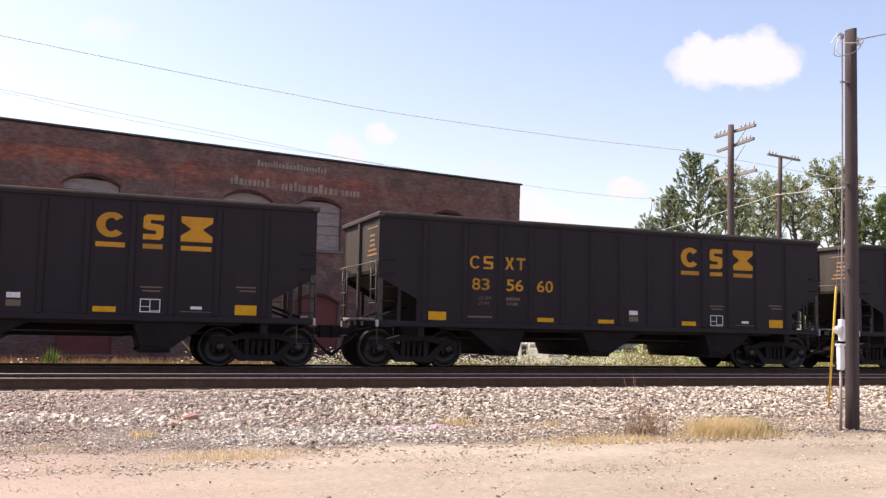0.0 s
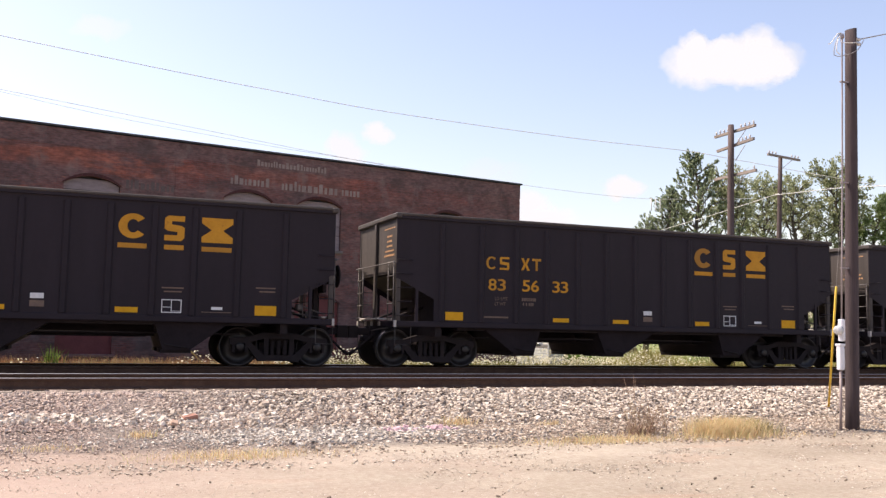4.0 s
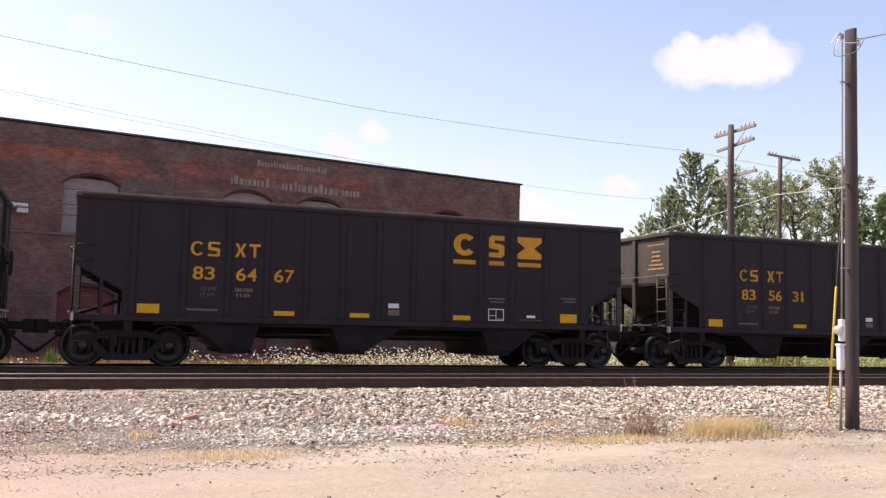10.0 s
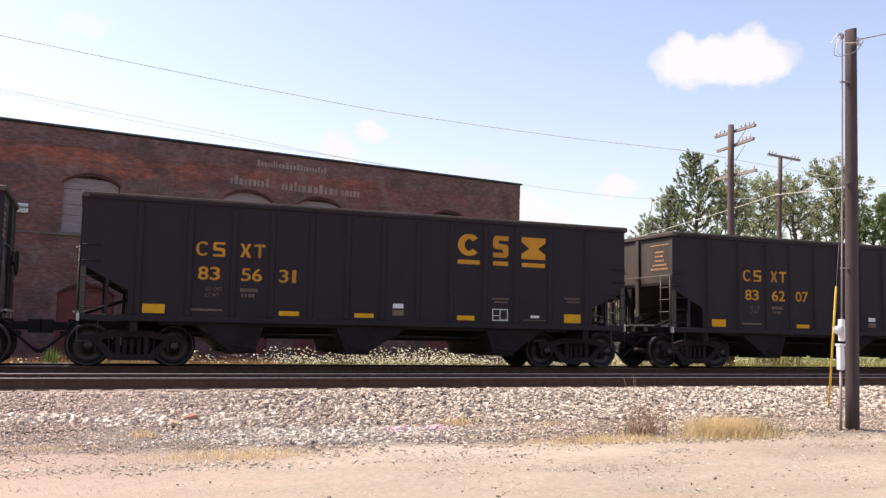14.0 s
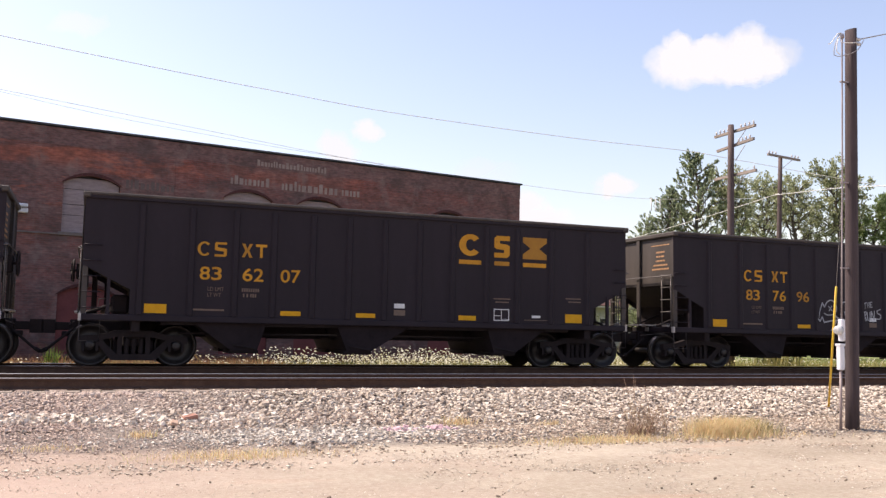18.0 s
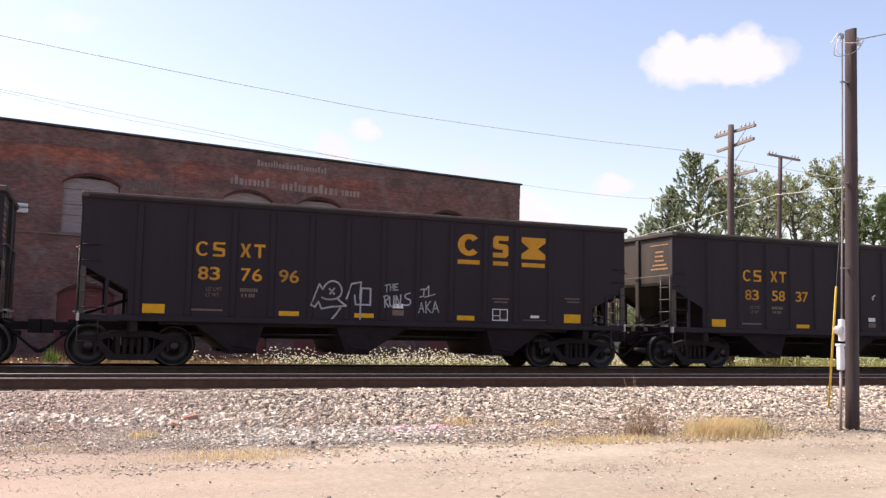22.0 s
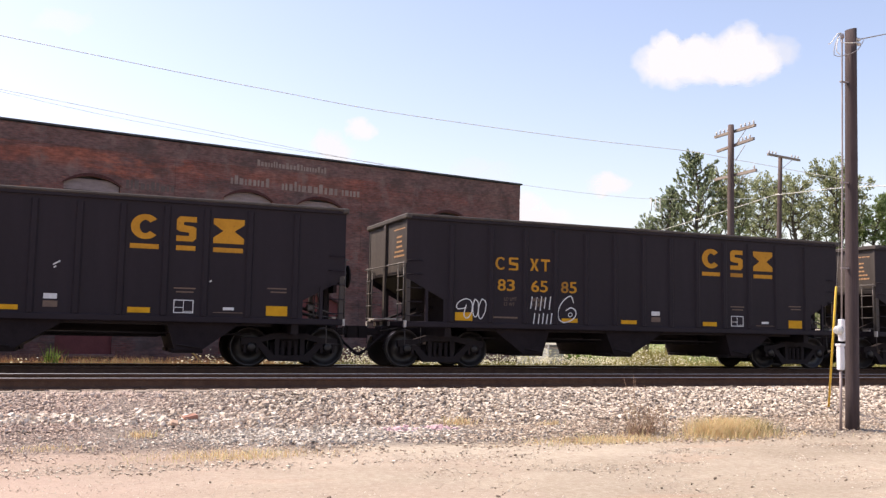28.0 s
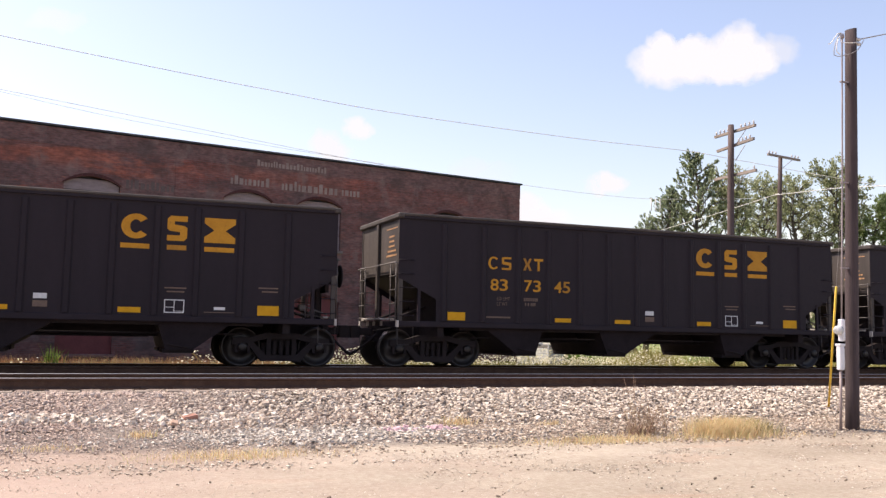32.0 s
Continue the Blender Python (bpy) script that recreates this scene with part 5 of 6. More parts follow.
def build_bogie(car, x):
    bolster_bm = bmesh.new()
    box(bolster_bm, -0.22, 0.22, -0.95, 0.95, 0.42, 0.66, 0.03)
    lathe(bolster_bm, [(0.2, 0.66), (0.2, 0.74), (0.15, 0.745)], 18, (0, 0, 0), "z")
    bogie = part("bogie", bolster_bm, CAST, car, "grimy cast-steel two-axle bogie", pose(x, 0, 0))
    for s in (-1, 1):
        y = s * 1.0
        bm = bmesh.new()
        # cast frame: top chord, bottom chord, columns and pedestal jaws
        prism(bm, [(-1.12, 0.50), (-1.12, 0.66), (-0.72, 0.68), (-0.38, 0.78), (0.38, 0.78), (0.72, 0.68), (1.12, 0.66), (1.12, 0.50), (0.78, 0.54), (0.36, 0.64), (-0.36, 0.64), (-0.78, 0.54)], y - 0.09, y + 0.09)
        prism(bm, [(-0.80, 0.55), (-0.66, 0.57), (-0.34, 0.27), (0.34, 0.27), (0.66, 0.57), (0.80, 0.55), (0.46, 0.135), (-0.46, 0.135)], y - 0.08, y + 0.08)
        for c in (-1, 1):
            prism(bm, [(c * 0.34, 0.25), (c * 0.24, 0.25), (c * 0.24, 0.66), (c * 0.34, 0.66)], y - 0.07, y + 0.07)
        for c in (-0.889, 0.889):
            prism(bm, [(c - 0.17, 0.34), (c - 0.11, 0.32), (c - 0.11, 0.56), (c + 0.11, 0.56), (c + 0.11, 0.32), (c + 0.17, 0.34), (c + 0.18, 0.64), (c - 0.18, 0.64)], y - 0.085, y + 0.085)
        part("side_frame", bm, CAST, bogie, "cast side frame with triangular openings")
        for c in (-0.15, 0.0, 0.15):
            bm = bmesh.new()
            lathe(bm, [(0.045 + 0.017 * (k % 2), 0.27 + k * 0.025) for k in range(14)], 10, (c, y, 0), "z")
            part("spring", bm, CAST, bogie, "grimy coil spring")
        for c in (-0.889, 0.889):
            bm = bmesh.new()
            lathe(bm, [(0.10, s * 0.90), (0.105, s * 1.10), (0.085, s * 1.125), (0.03, s * 1.13)], 14, (c, 0, 0.457))
            part("bearing_cap", bm, WHEEL, bogie)
    for c in (-0.889, 0.889):
        bm = bmesh.new()
        lathe(bm, [(0.075, -1.0), (0.085, -0.8), (0.08, 0.0), (0.085, 0.8), (0.075, 1.0)], 14)
        for s in (-1, 1):
            # flange inside, tread, rim, dished plate and hub outside
            lathe(bm, [(0.10, s * 0.66), (0.36, s * 0.69), (0.40, s * 0.675), (0.478, s * 0.685), (0.485, s * 0.70), (0.462, s * 0.722), (0.457, s * 0.75), (0.452, s * 0.81), (0.43, s * 0.817), (0.40, s * 0.81), (0.375, s * 0.76), (0.22, s * 0.735), (0.15, s * 0.80), (0.13, s * 0.835), (0.09, s * 0.835)], 40)
        me = to_mesh("wheelset", bm, WHEEL, RIM)
        for p in me.polygons:
            r = math.hypot(p.center.x, p.center.z)
            if 0.425 < r < 0.47 and abs(p.normal.y) < 0.5:
                p.material_index = 1
        part("wheelset", me, None, bogie, "dark wheelset with two flanged steel wheels", pose(c, 0, 0.457))
    bm = bmesh.new()
    box(bm, -0.40, 0.40, -0.9, 0.9, 0.15, 0.25, 0.015)
    part("spring_plank", bm, CAST, bogie)
    for c in (-0.36, 0.36):
        bm = bmesh.new()
        box(bm, c - 0.05, c + 0.05, -0.85, 0.85, 0.30, 0.46)
        for y in (-0.75, 0.75):
            box(bm, c - 0.06, c + 0.06, y - 0.06, y + 0.06, 0.20, 0.56)
        tube(bm, [(c, -0.7, 0.32), (c * 0.3, 0, 0.2), (c, 0.7, 0.32)], 0.03, 6)
        part("brake_beam", bm, CAST, bogie)


def build_brake_gear(car, c):
    """Handbrake and air brake gear on the end towards c; turned about with the car."""
    def slab(bm, x0, x1, y0, y1, z0, z1, bevel=0.0):
        box(bm, *sorted((c * x0, c * x1)), *sorted((c * y0, c * y1)), z0, z1, bevel)
    bm = bmesh.new()
    lathe(bm, [(0.25, 0.0), (0.275, 0.015), (0.275, 0.035), (0.25, 0.05), (0.235, 0.025)], 24, (c * (HALF + 0.22), c * -0.9, 2.15), "x")
    for k in range(5):
        a = 2 * math.pi * k / 5
        tube(bm, [(c * (HALF + 0.24), c * -0.9, 2.15), (c * (HALF + 0.24), c * -0.9 + 0.25 * math.cos(a), 2.15 + 0.25 * math.sin(a))], 0.014, 5)
    tube(bm, [(c * (HALF - 0.12), c * -0.9, 2.15), (c * (HALF + 0.28), c * -0.9, 2.15)], 0.03, 8)
    part("brake_wheel", bm, CAST, car, "black handbrake wheel on the end")
    bm = bmesh.new()
    slab(bm, HALF - 0.02, HALF + 0.14, -1.05, -0.75, 1.95, 2.32, 0.02)
    part("brake_gear_box", bm, CAST, car)
    bm = bmesh.new()
    slab(bm, HALF - 0.14, HALF - 0.06, -1.1, -0.5, 1.75, 2.265)
    part("brake_platform_back", bm, CAST, car, "dark plate behind the handbrake")
    bm = bmesh.new()
    slab(bm, 6.3, 6.42, -0.96, -0.74, 1.125, 2.12, 0.02)
    part("chain_guard", bm, CAST, car, "dark upright handbrake chain guard")
    bm = bmesh.new()
    slab(bm, 5.64, 6.02, 0.1, 0.85, 1.13, 1.56, 0.06)
    reservoir = part("air_reservoir", bm, CAST, car, "dark air brake reservoir under the slope sheet")
    bm = bmesh.new()
    slab(bm, 5.78, 5.82, 0.088, 0.098, 1.19, 1.26)
    part("tag", bm, WHITE, reservoir, "small white tag")
    bm = bmesh.new()
    slab(bm, 5.74, 5.98, -0.1, 0.09, 1.125, 1.36, 0.02)
    tube(bm, [(c * 5.9, 0.0, 1.3), (c * 5.9, c * -0.3, 1.5), (c * 5.2, c * -0.3, 1.2)], 0.02, 6)
    part("brake_valve", bm, CAST, car)
    for k, pts in enumerate(([(6.5, -1.35, 1.22), (6.2, -1.3, 1.32), (5.95, -1.2, 1.42), (5.8, -1.1, 1.34)], [(6.45, -1.2, 1.16), (6.1, -1.25, 1.2), (5.75, -1.2, 1.24)], [(6.0, -1.28, 1.14), (5.98, -1.28, 1.46)], [(6.3, -1.0, 1.13), (6.25, -0.95, 1.5), (6.0, -0.5, 1.52)])):
        bm = bmesh.new()
        tube(bm, [(c * x, c * y, z) for x, y, z in pts], 0.016 if k else 0.022, 6)
        part("brake_pipe", bm, BRIGHT, car, "worn bare brake pipe")
    bm = bmesh.new()
    slab(bm, 5.84, 6.0, -1.3, -1.12, 1.3, 1.46, 0.03)
    slab(bm, 6.08, 6.2, -1.28, -1.14, 1.16, 1.3, 0.03)
    part("retainer_valve", bm, BRIGHT, car, "worn bare retainer valve")


def build_car():
    car = thing("hopper_car", "black open-top steel coal hopper car with yellow lettering", "railway car", None, "coal hopper cars of the train")
    side_outline = [(-HALF + 0.06, 2.12), (-5.67, 1.65), (-5.67, SILL), (5.67, SILL), (5.67, 1.65), (HALF - 0.06, 2.12), (HALF, 2.12), (HALF, CAR_TOP - 0.1), (-HALF, CAR_TOP - 0.1), (-HALF, 2.12)]
    for s in (-1, 1):
        y0, y1 = (-SIDE, -SIDE + 0.02) if s < 0 else (SIDE - 0.02, SIDE)
        bm = bmesh.new()
        prism(bm, side_outline, y0, y1)
        part("side_sheet", bm, CAR_BLACK, car, "ribbed black side sheet with sloped end cut-outs")
        bm = bmesh.new()
        box(bm, -HALF - 0.03, HALF + 0.03, s * SIDE - 0.07, s * SIDE + 0.06, CAR_TOP - 0.07, CAR_TOP, 0.018)
        # the paler paint draws the sunlit line along the top edge
        chord = part("top_chord", bm, CAR_LIT_END, car, "rolled top chord with its sunlit edge put into a paler paint")
        bm = bmesh.new()
        box(bm, -HALF - 0.02, HALF + 0.02, s * SIDE - 0.05, s * SIDE + 0.05, CAR_TOP - 0.135, CAR_TOP - 0.071)
        part("chord_flange", bm, CAR_BLACK, chord)
        bm = bmesh.new()
        ya, yb = s * (SIDE - 0.05), s * (SIDE + 0.035)
        box(bm, -HALF + 0.03, HALF - 0.03, min(ya, yb), max(ya, yb), SILL - 0.02, SILL + 0.12, 0.015)
        part("side_sill", bm, CAR_BLACK, car)
        rib_bm = bmesh.new()
        prism(rib_bm, [(-0.085, 0.0), (-0.045, s * 0.045), (0.045, s * 0.045), (0.085, 0.0)], 1.13, CAR_TOP - 0.22, "z")
        rib = to_mesh("rib", rib_bm, CAR_BLACK)
        for x in RIBS:
            part("rib", rib, None, car, "", pose(x, s * (SIDE + 0.001), 0))
        for c in (-1, 1):
            for x in (c * 6.1, c * 6.56):
                bm = bmesh.new()
                top = 1.95 if abs(x) < 6.3 else 2.2
                box(bm, x - 0.035, x + 0.035, s * (SIDE - 0.04) - 0.035, s * (SIDE - 0.04) + 0.035, SILL + 0.1, top)
                part("corner_post", bm, CAR_BLACK if abs(x) < 6.3 else CAR_LIT_END, car)
            for k in range(5):
                bm = bmesh.new()
                z = 1.25 + k * 0.33
                xe = c * (HALF - 0.02)
                tube(bm, [(xe - c * 0.36, s * (SIDE + 0.02), z), (xe - c * 0.36, s * (SIDE + 0.075), z), (xe, s * (SIDE + 0.075), z), (xe, s * (SIDE + 0.02), z)], 0.012, 5)
                part("grab_iron", bm, CAR_BLACK, car)
            bm = bmesh.new()
            xs = c * (HALF - 0.2)
            tube(bm, [(xs - 0.2, s * (SIDE - 0.02), SILL), (xs - 0.2, s * SIDE, 0.55), (xs + 0.2, s * SIDE, 0.55), (xs + 0.2, s * (SIDE - 0.02), SILL)], 0.014, 5)
            part("sill_step", bm, CAR_LIT_END, car)
    # hopper bays below the sill, between the bogies
    for pts in ([(-4.35, 1.0), (-3.47, 0.37), (-2.92, 0.37), (-2.72, 1.0)], [(-1.1, 1.0), (-0.83, 0.37), (-0.28, 0.37), (0.75, 1.0)], [(2.72, 1.0), (2.92, 0.37), (3.47, 0.37), (4.35, 1.0)]):
        bm = bmesh.new()
        prism(bm, pts, -SIDE + 0.1, SIDE - 0.1)
        bay = part("hopper_bay", bm, BAY, car, "dark sloping discharge hopper")
        xm = (pts[1][0] + pts[2][0]) / 2
        for s in (-1, 1):
            bm = bmesh.new()
            box(bm, pts[1][0] - 0.05, pts[2][0] + 0.05, s * 0.9 - 0.5, s * 0.9 + 0.5, 0.31, 0.39, 0.01)
            tube(bm, [(xm - 0.25, s * (SIDE - 0.08), 0.5), (xm + 0.25, s * (SIDE - 0.08), 0.42)], 0.02, 6)
            part("hopper_door", bm, CAST, bay)
    bm = bmesh.new()
    box(bm, -HALF - 0.2, HALF + 0.2, -0.2, 0.2, 0.66, 1.0, 0.02)
    part("centre_sill", bm, CAST, car, "grimy centre sill")
    bm = bmesh.new()
    box(bm, -5.0, 5.0, -SIDE + 0.12, SIDE - 0.12, 0.92, 1.02)
    part("underframe", bm, CAST, car)
    bm = bmesh.new()
    tube(bm, [(-4.6, -1.1, 0.74), (4.6, -1.1, 0.74)], 0.022, 6)
    tube(bm, [(-2.6, -0.75, 0.66), (2.6, -0.75, 0.66)], 0.018, 6)
    part("brake_pipe", bm, CAST, car)
    for c in (-1, 1):
        xe = c * HALF
        bm = bmesh.new()
        xa, xb = sorted((xe - c * 0.03, xe - c * 0.05))
        box(bm, xa, xb, -SIDE + 0.02, SIDE - 0.02, 2.27, CAR_TOP - 0.1)
        # same black car; the paint carries the sunlight that greys the ends
        part("end_sheet", bm, CAR_LIT_END, car, "dusty end sheet with sunlight put into its grey paint")
        bm = bmesh.new()
        box(bm, *sorted((xe - c * 0.1, xe + c * 0.05)), -SIDE - 0.09, SIDE + 0.09, CAR_TOP - 0.128, CAR_TOP - 0.002, 0.025)
        part("end_chord", bm, CAR_LIT_END, car)
        bm = bmesh.new()
        prism(bm, [(xe - c * 0.14, 2.30), (xe - c * 0.14, 2.24), (c * 4.3, 1.0), (c * 4.2, 1.03)], -SIDE + 0.03, SIDE - 0.03)
        part("slope_sheet", bm, CAST, car, "dark sloping floor sheet")
        bm = bmesh.new()
        box(bm, *sorted((xe - c * 0.028, xe + c * 0.025)), 0.02, 0.09, 1.1, CAR_TOP - 0.13, 0.006)
        box(bm, *sorted((xe + c * 0.0255, xe + c * 0.042)), -0.02, 0.13, 1.1, CAR_TOP - 0.13, 0.004)
        part("end_post", bm, CAR_LIT_END, car, "dusty flanged middle end post in the sunlit end paint")
        bm = bmesh.new()
        box(bm, *sorted((c * 5.44, c * 5.60)), -SIDE + 0.06, SIDE - 0.06, 0.76, 1.74)
        part("body_bolster", bm, CAST, car, "dark transverse bolster plate")
        for y in (-SIDE + 0.05, SIDE - 0.05):
            bm = bmesh.new()
            box(bm, *sorted((xe - c * 0.1, xe - c * 0.01)), y - 0.045, y + 0.045, 1.1, CAR_TOP - 0.13, 0.008)
            part("end_corner_post", bm, CAR_LIT_END, car)
        for s in (-1, 1) if c > 0 else ():
            bm = bmesh.new()
            prism(bm, [(c * 5.60, 1.62), (xe - c * 0.1, 2.125), (xe - c * 0.1, 1.99), (c * 5.60, 1.49)], *sorted((s * (SIDE - 0.024), s * (SIDE - 0.12))))
            part("slope_flange", bm, CAR_BLACK, car)
        for y in (-0.62, 0.62):
            bm = bmesh.new()
            tube(bm, [(xe - c * 0.12, y, 1.15), (c * 5.4, y, 1.55)], 0.035, 6)
            part("slope_brace", bm, CAST, car)
        for s in (-1, 1):
            bm = bmesh.new()
            ys = sorted((s * (SIDE - 0.08), s * (SIDE - 0.5)))
            for y in ys:
                tube(bm, [(xe + c * 0.03, y, 1.12), (xe + c * 0.03, y, 2.55)], 0.018, 5)
            for k in range(5):
                tube(bm, [(xe + c * 0.05, ys[0] - 0.03, 1.2 + k * 0.33), (xe + c * 0.05, ys[1] + 0.03, 1.2 + k * 0.33)], 0.014, 5)
            part("end_ladder", bm, BRIGHT, car, "worn end ladder")
        bm = bmesh.new()
        tube(bm, [(xe, -SIDE, 2.48), (xe + c * 0.09, -SIDE + 0.02, 2.5), (xe + c * 0.09, SIDE - 0.02, 2.5), (xe, SIDE, 2.48)], 0.016, 6)
        part("end_handrail", bm, BRIGHT, car, "worn end handrail")
        bm = bmesh.new()
        box(bm, *sorted((xe - c * 0.16, xe + c * 0.12)), -0.55, 1.05, 1.15, 1.19, 0.006)
        part("platform", bm, DECK, car, "bare steel crossover platform")
        bm = bmesh.new()
        box(bm, *sorted((xe - c * 0.15, xe + c * 0.0)), -SIDE + 0.02, SIDE - 0.02, 0.98, 1.12, 0.015)
        part("end_sill", bm, CAR_BLACK, car)
        for y in (-0.42, 0.2, 0.74):
            bm = bmesh.new()
            box(bm, *sorted((xe + c * 0.002, xe + c * 0.022)), y, y + 0.17, 1.0, 1.11, 0.004)
            part("platform_bracket", bm, DECK, car, "worn bare bracket under the platform")
        for s in (-1, 1):
            bm = bmesh.new()
            box(bm, *sorted((xe - c * 0.05, xe + c * 0.04)), s * 1.2 - 0.12, s * 1.2 + 0.12, 1.125, 1.18, 0.006)
            part("foot_board", bm, DECK, car)
            bm = bmesh.new()
            box(bm, *sorted((xe - c * 0.03, xe + c * 0.03)), *sorted((s * (SIDE - 0.08), s * (SIDE + 0.02))), 0.97, 1.13, 0.006)
            # pale deck colour stands for sun on the casting's end face
            part("corner_casting", bm, DECK, car, "corner casting coloured pale for its sunlit end face")
        bm = bmesh.new()
        box(bm, *sorted((xe, c * (CAR_PITCH / 2 - 0.22))), -0.09, 0.09, 0.76, 0.94, 0.02)
        prism(bm, [(c * (CAR_PITCH / 2 - 0.26), -0.14), (c * (CAR_PITCH / 2 - 0.02), -0.2), (c * (CAR_PITCH / 2 + 0.06), -0.02), (c * (CAR_PITCH / 2 - 0.04), 0.02), (c * (CAR_PITCH / 2 - 0.08), 0.16), (c * (CAR_PITCH / 2 - 0.26), 0.14)], 0.69, 0.99, "z")
        part("coupler", bm, CAST, car, "grimy knuckle coupler")
        bm = bmesh.new()
        box(bm, *sorted((xe + c * 0.004, xe + c * 0.16)), -0.3, 0.3, 0.60, 0.975, 0.02)
        box(bm, *sorted((xe + c * 0.02, xe + c * 0.36)), -0.14, 0.14, 0.62, 0.74, 0.02)
        part("striker", bm, CAST, car, "grimy striker casting and coupler carrier")
        bm = bmesh.new()
        tube(bm, [(xe + c * 0.12, -0.35, 0.80), (xe + c * 0.3, -0.32, 0.64), (xe + c * 0.55, -0.27, 0.42), (c * (CAR_PITCH / 2 - 0.06), -0.25, 0.30), (c * CAR_PITCH / 2, -0.25, 0.28)], 0.03, 7)
        tube(bm, [(c * (CAR_PITCH / 2 - 0.13), -0.25, 0.36), (c * (CAR_PITCH / 2 - 0.01), -0.25, 0.29)], 0.045, 7)
        part("air_hose", bm, CAST, car, "hanging black air hose")
        bm = bmesh.new()
        tube(bm, [(xe + c * 0.1, -1.3, 0.95), (xe + c * 0.2, -0.3, 0.88)], 0.014, 5)
        part("uncoupling_lever", bm, CAR_LIT_END, car)
        # end lettering
        bm = bmesh.new()
        rng = random.Random(5)
        rows = ((3.36, 0.84, 0.028), (3.16, 0.40, 0.045), (3.04, 0.36, 0.045), (2.92, 0.42, 0.045), (2.80, 0.66, 0.045), (2.69, 0.78, 0.045))
        for z, w, h in rows:
            y = -0.93 - w / 2
            while y < -0.93 + w / 2:
                n = rng.uniform(0.05, 0.16)
                box(bm, *sorted((xe - c * 0.028, xe - c * 0.022)), y, min(y + n, -0.93 + w / 2), z, z + h)
                y += n + 0.03
        tagged(part("end_lettering", bm, ORANGE, car, "small orange lettering on the end"), kind="stuff")
    for x in (-5.515, 5.515):
        build_bogie(car, x)
    # markers and lettering on the near side
    for x0, x1, z0, z1 in ((0.0, 0.46, 1.16, 1.36), (2.93, 3.39, 1.17, 1.275), (4.69, 5.16, 1.17, 1.27), (7.27, 7.73, 1.165, 1.28), (10.21, 10.69, 1.16, 1.38)):
        mark("reflector", car, x0, x1, z0, z1, YELLOW, "yellow reflective marker")
    bm = bmesh.new()
    open_ring(bm, 7.26, 7.86, 2.745, 3.285, 0.18, 40)
    part("emblem", bm, LETTER, car, "large yellow painted emblem")
    bm = bmesh.new()
    flat(bm, [(7.26, 2.54), (7.85, 2.54), (7.85, 2.645), (7.26, 2.645)])
    part("emblem_bar", bm, LETTER, car, "yellow bar under the emblem")
    bm = bmesh.new()
    stacked_bars(bm, 8.205, 8.625, 2.74, 3.285, 0.15)
    part("emblem", bm, LETTER, car, "large yellow painted emblem")
    bm = bmesh.new()
    flat(bm, [(8.21, 2.54), (8.62, 2.54), (8.62, 2.645), (8.21, 2.645)])
    part("emblem_bar", bm, LETTER, car, "yellow bar under the emblem")
    bm = bmesh.new()
    hourglass(bm, 8.99, 9.665, 2.735, 3.285, 0.34)
    part("emblem", bm, LETTER, car, "large yellow painted emblem")
    bm = bmesh.new()
    flat(bm, [(9.0, 2.535), (9.65, 2.535), (9.65, 2.64), (9.0, 2.64)])
    part("emblem_bar", bm, LETTER, car, "yellow bar under the emblem")
    bm = bmesh.new()
    open_ring(bm, 1.06, 1.36, 2.44, 2.76, 0.062, 42)
    part("owner_mark", bm, LETTER, car, "yellow painted owner's mark")
    bm = bmesh.new()
    stacked_bars(bm, 1.43, 1.69, 2.44, 2.76, 0.062)
    part("owner_mark", bm, LETTER, car, "yellow painted owner's mark")
    bm = bmesh.new()
    crossing(bm, 2.02, 2.26, 2.45, 2.755, 0.07)
    part("owner_mark", bm, LETTER, car, "yellow painted owner's mark")
    bm = bmesh.new()
    hammer(bm, 2.33, 2.58, 2.45, 2.755, 0.06)
    part("owner_mark", bm, LETTER, car, "yellow painted owner's mark")
    rng = random.Random(77)
    bm = bmesh.new()
    part("load_limit_mark", glyphs("LD LMT", 1.31, 1.66, 1.68, 1.765, DULL, 0.0), None, car, "small faded load limit wording")
    part("light_weight_mark", glyphs("LT WT", 1.31, 1.60, 1.55, 1.635, DULL, 0.0), None, car, "small faded light weight wording")
    for x0, x1, z in ((2.05, 2.42, 1.68), (2.08, 2.40, 1.56)):
        x = x0
        while x < x1:
            flat(bm, [(x, z), (x + 0.035, z), (x + 0.035, z + 0.08), (x, z + 0.08)])
            x += rng.choice((0.05, 0.05, 0.08))
    tagged(part("capacity_data", bm, DULL, car, "small faded capacity figures"), kind="stuff")
    bm = bmesh.new()
    for x0, x1, z, h in ((0.97, 1.68, 1.24, 0.04), (8.2, 8.66, 1.7, 0.03), (8.25, 8.62, 1.62, 0.03), (10.22, 10.66, 1.76, 0.03), (10.3, 10.66, 1.68, 0.03), (5.62, 5.9, 1.24, 0.13), (9.05, 9.7, 1.2, 0.015)):
        flat(bm, [(x0, z), (x1, z), (x1, z + h), (x0, z + h)])
    tagged(part("stencil_data", bm, DULL, car, "faded tan stencil lines"), kind="stuff")
    mark("placard", car, 5.625, 5.885, 1.41, 1.52, WHITE, "small white placard")
    mark("placard", car, 9.26, 9.5, 1.262, 1.325, WHITE, "small white placard")
    bm = bmesh.new()
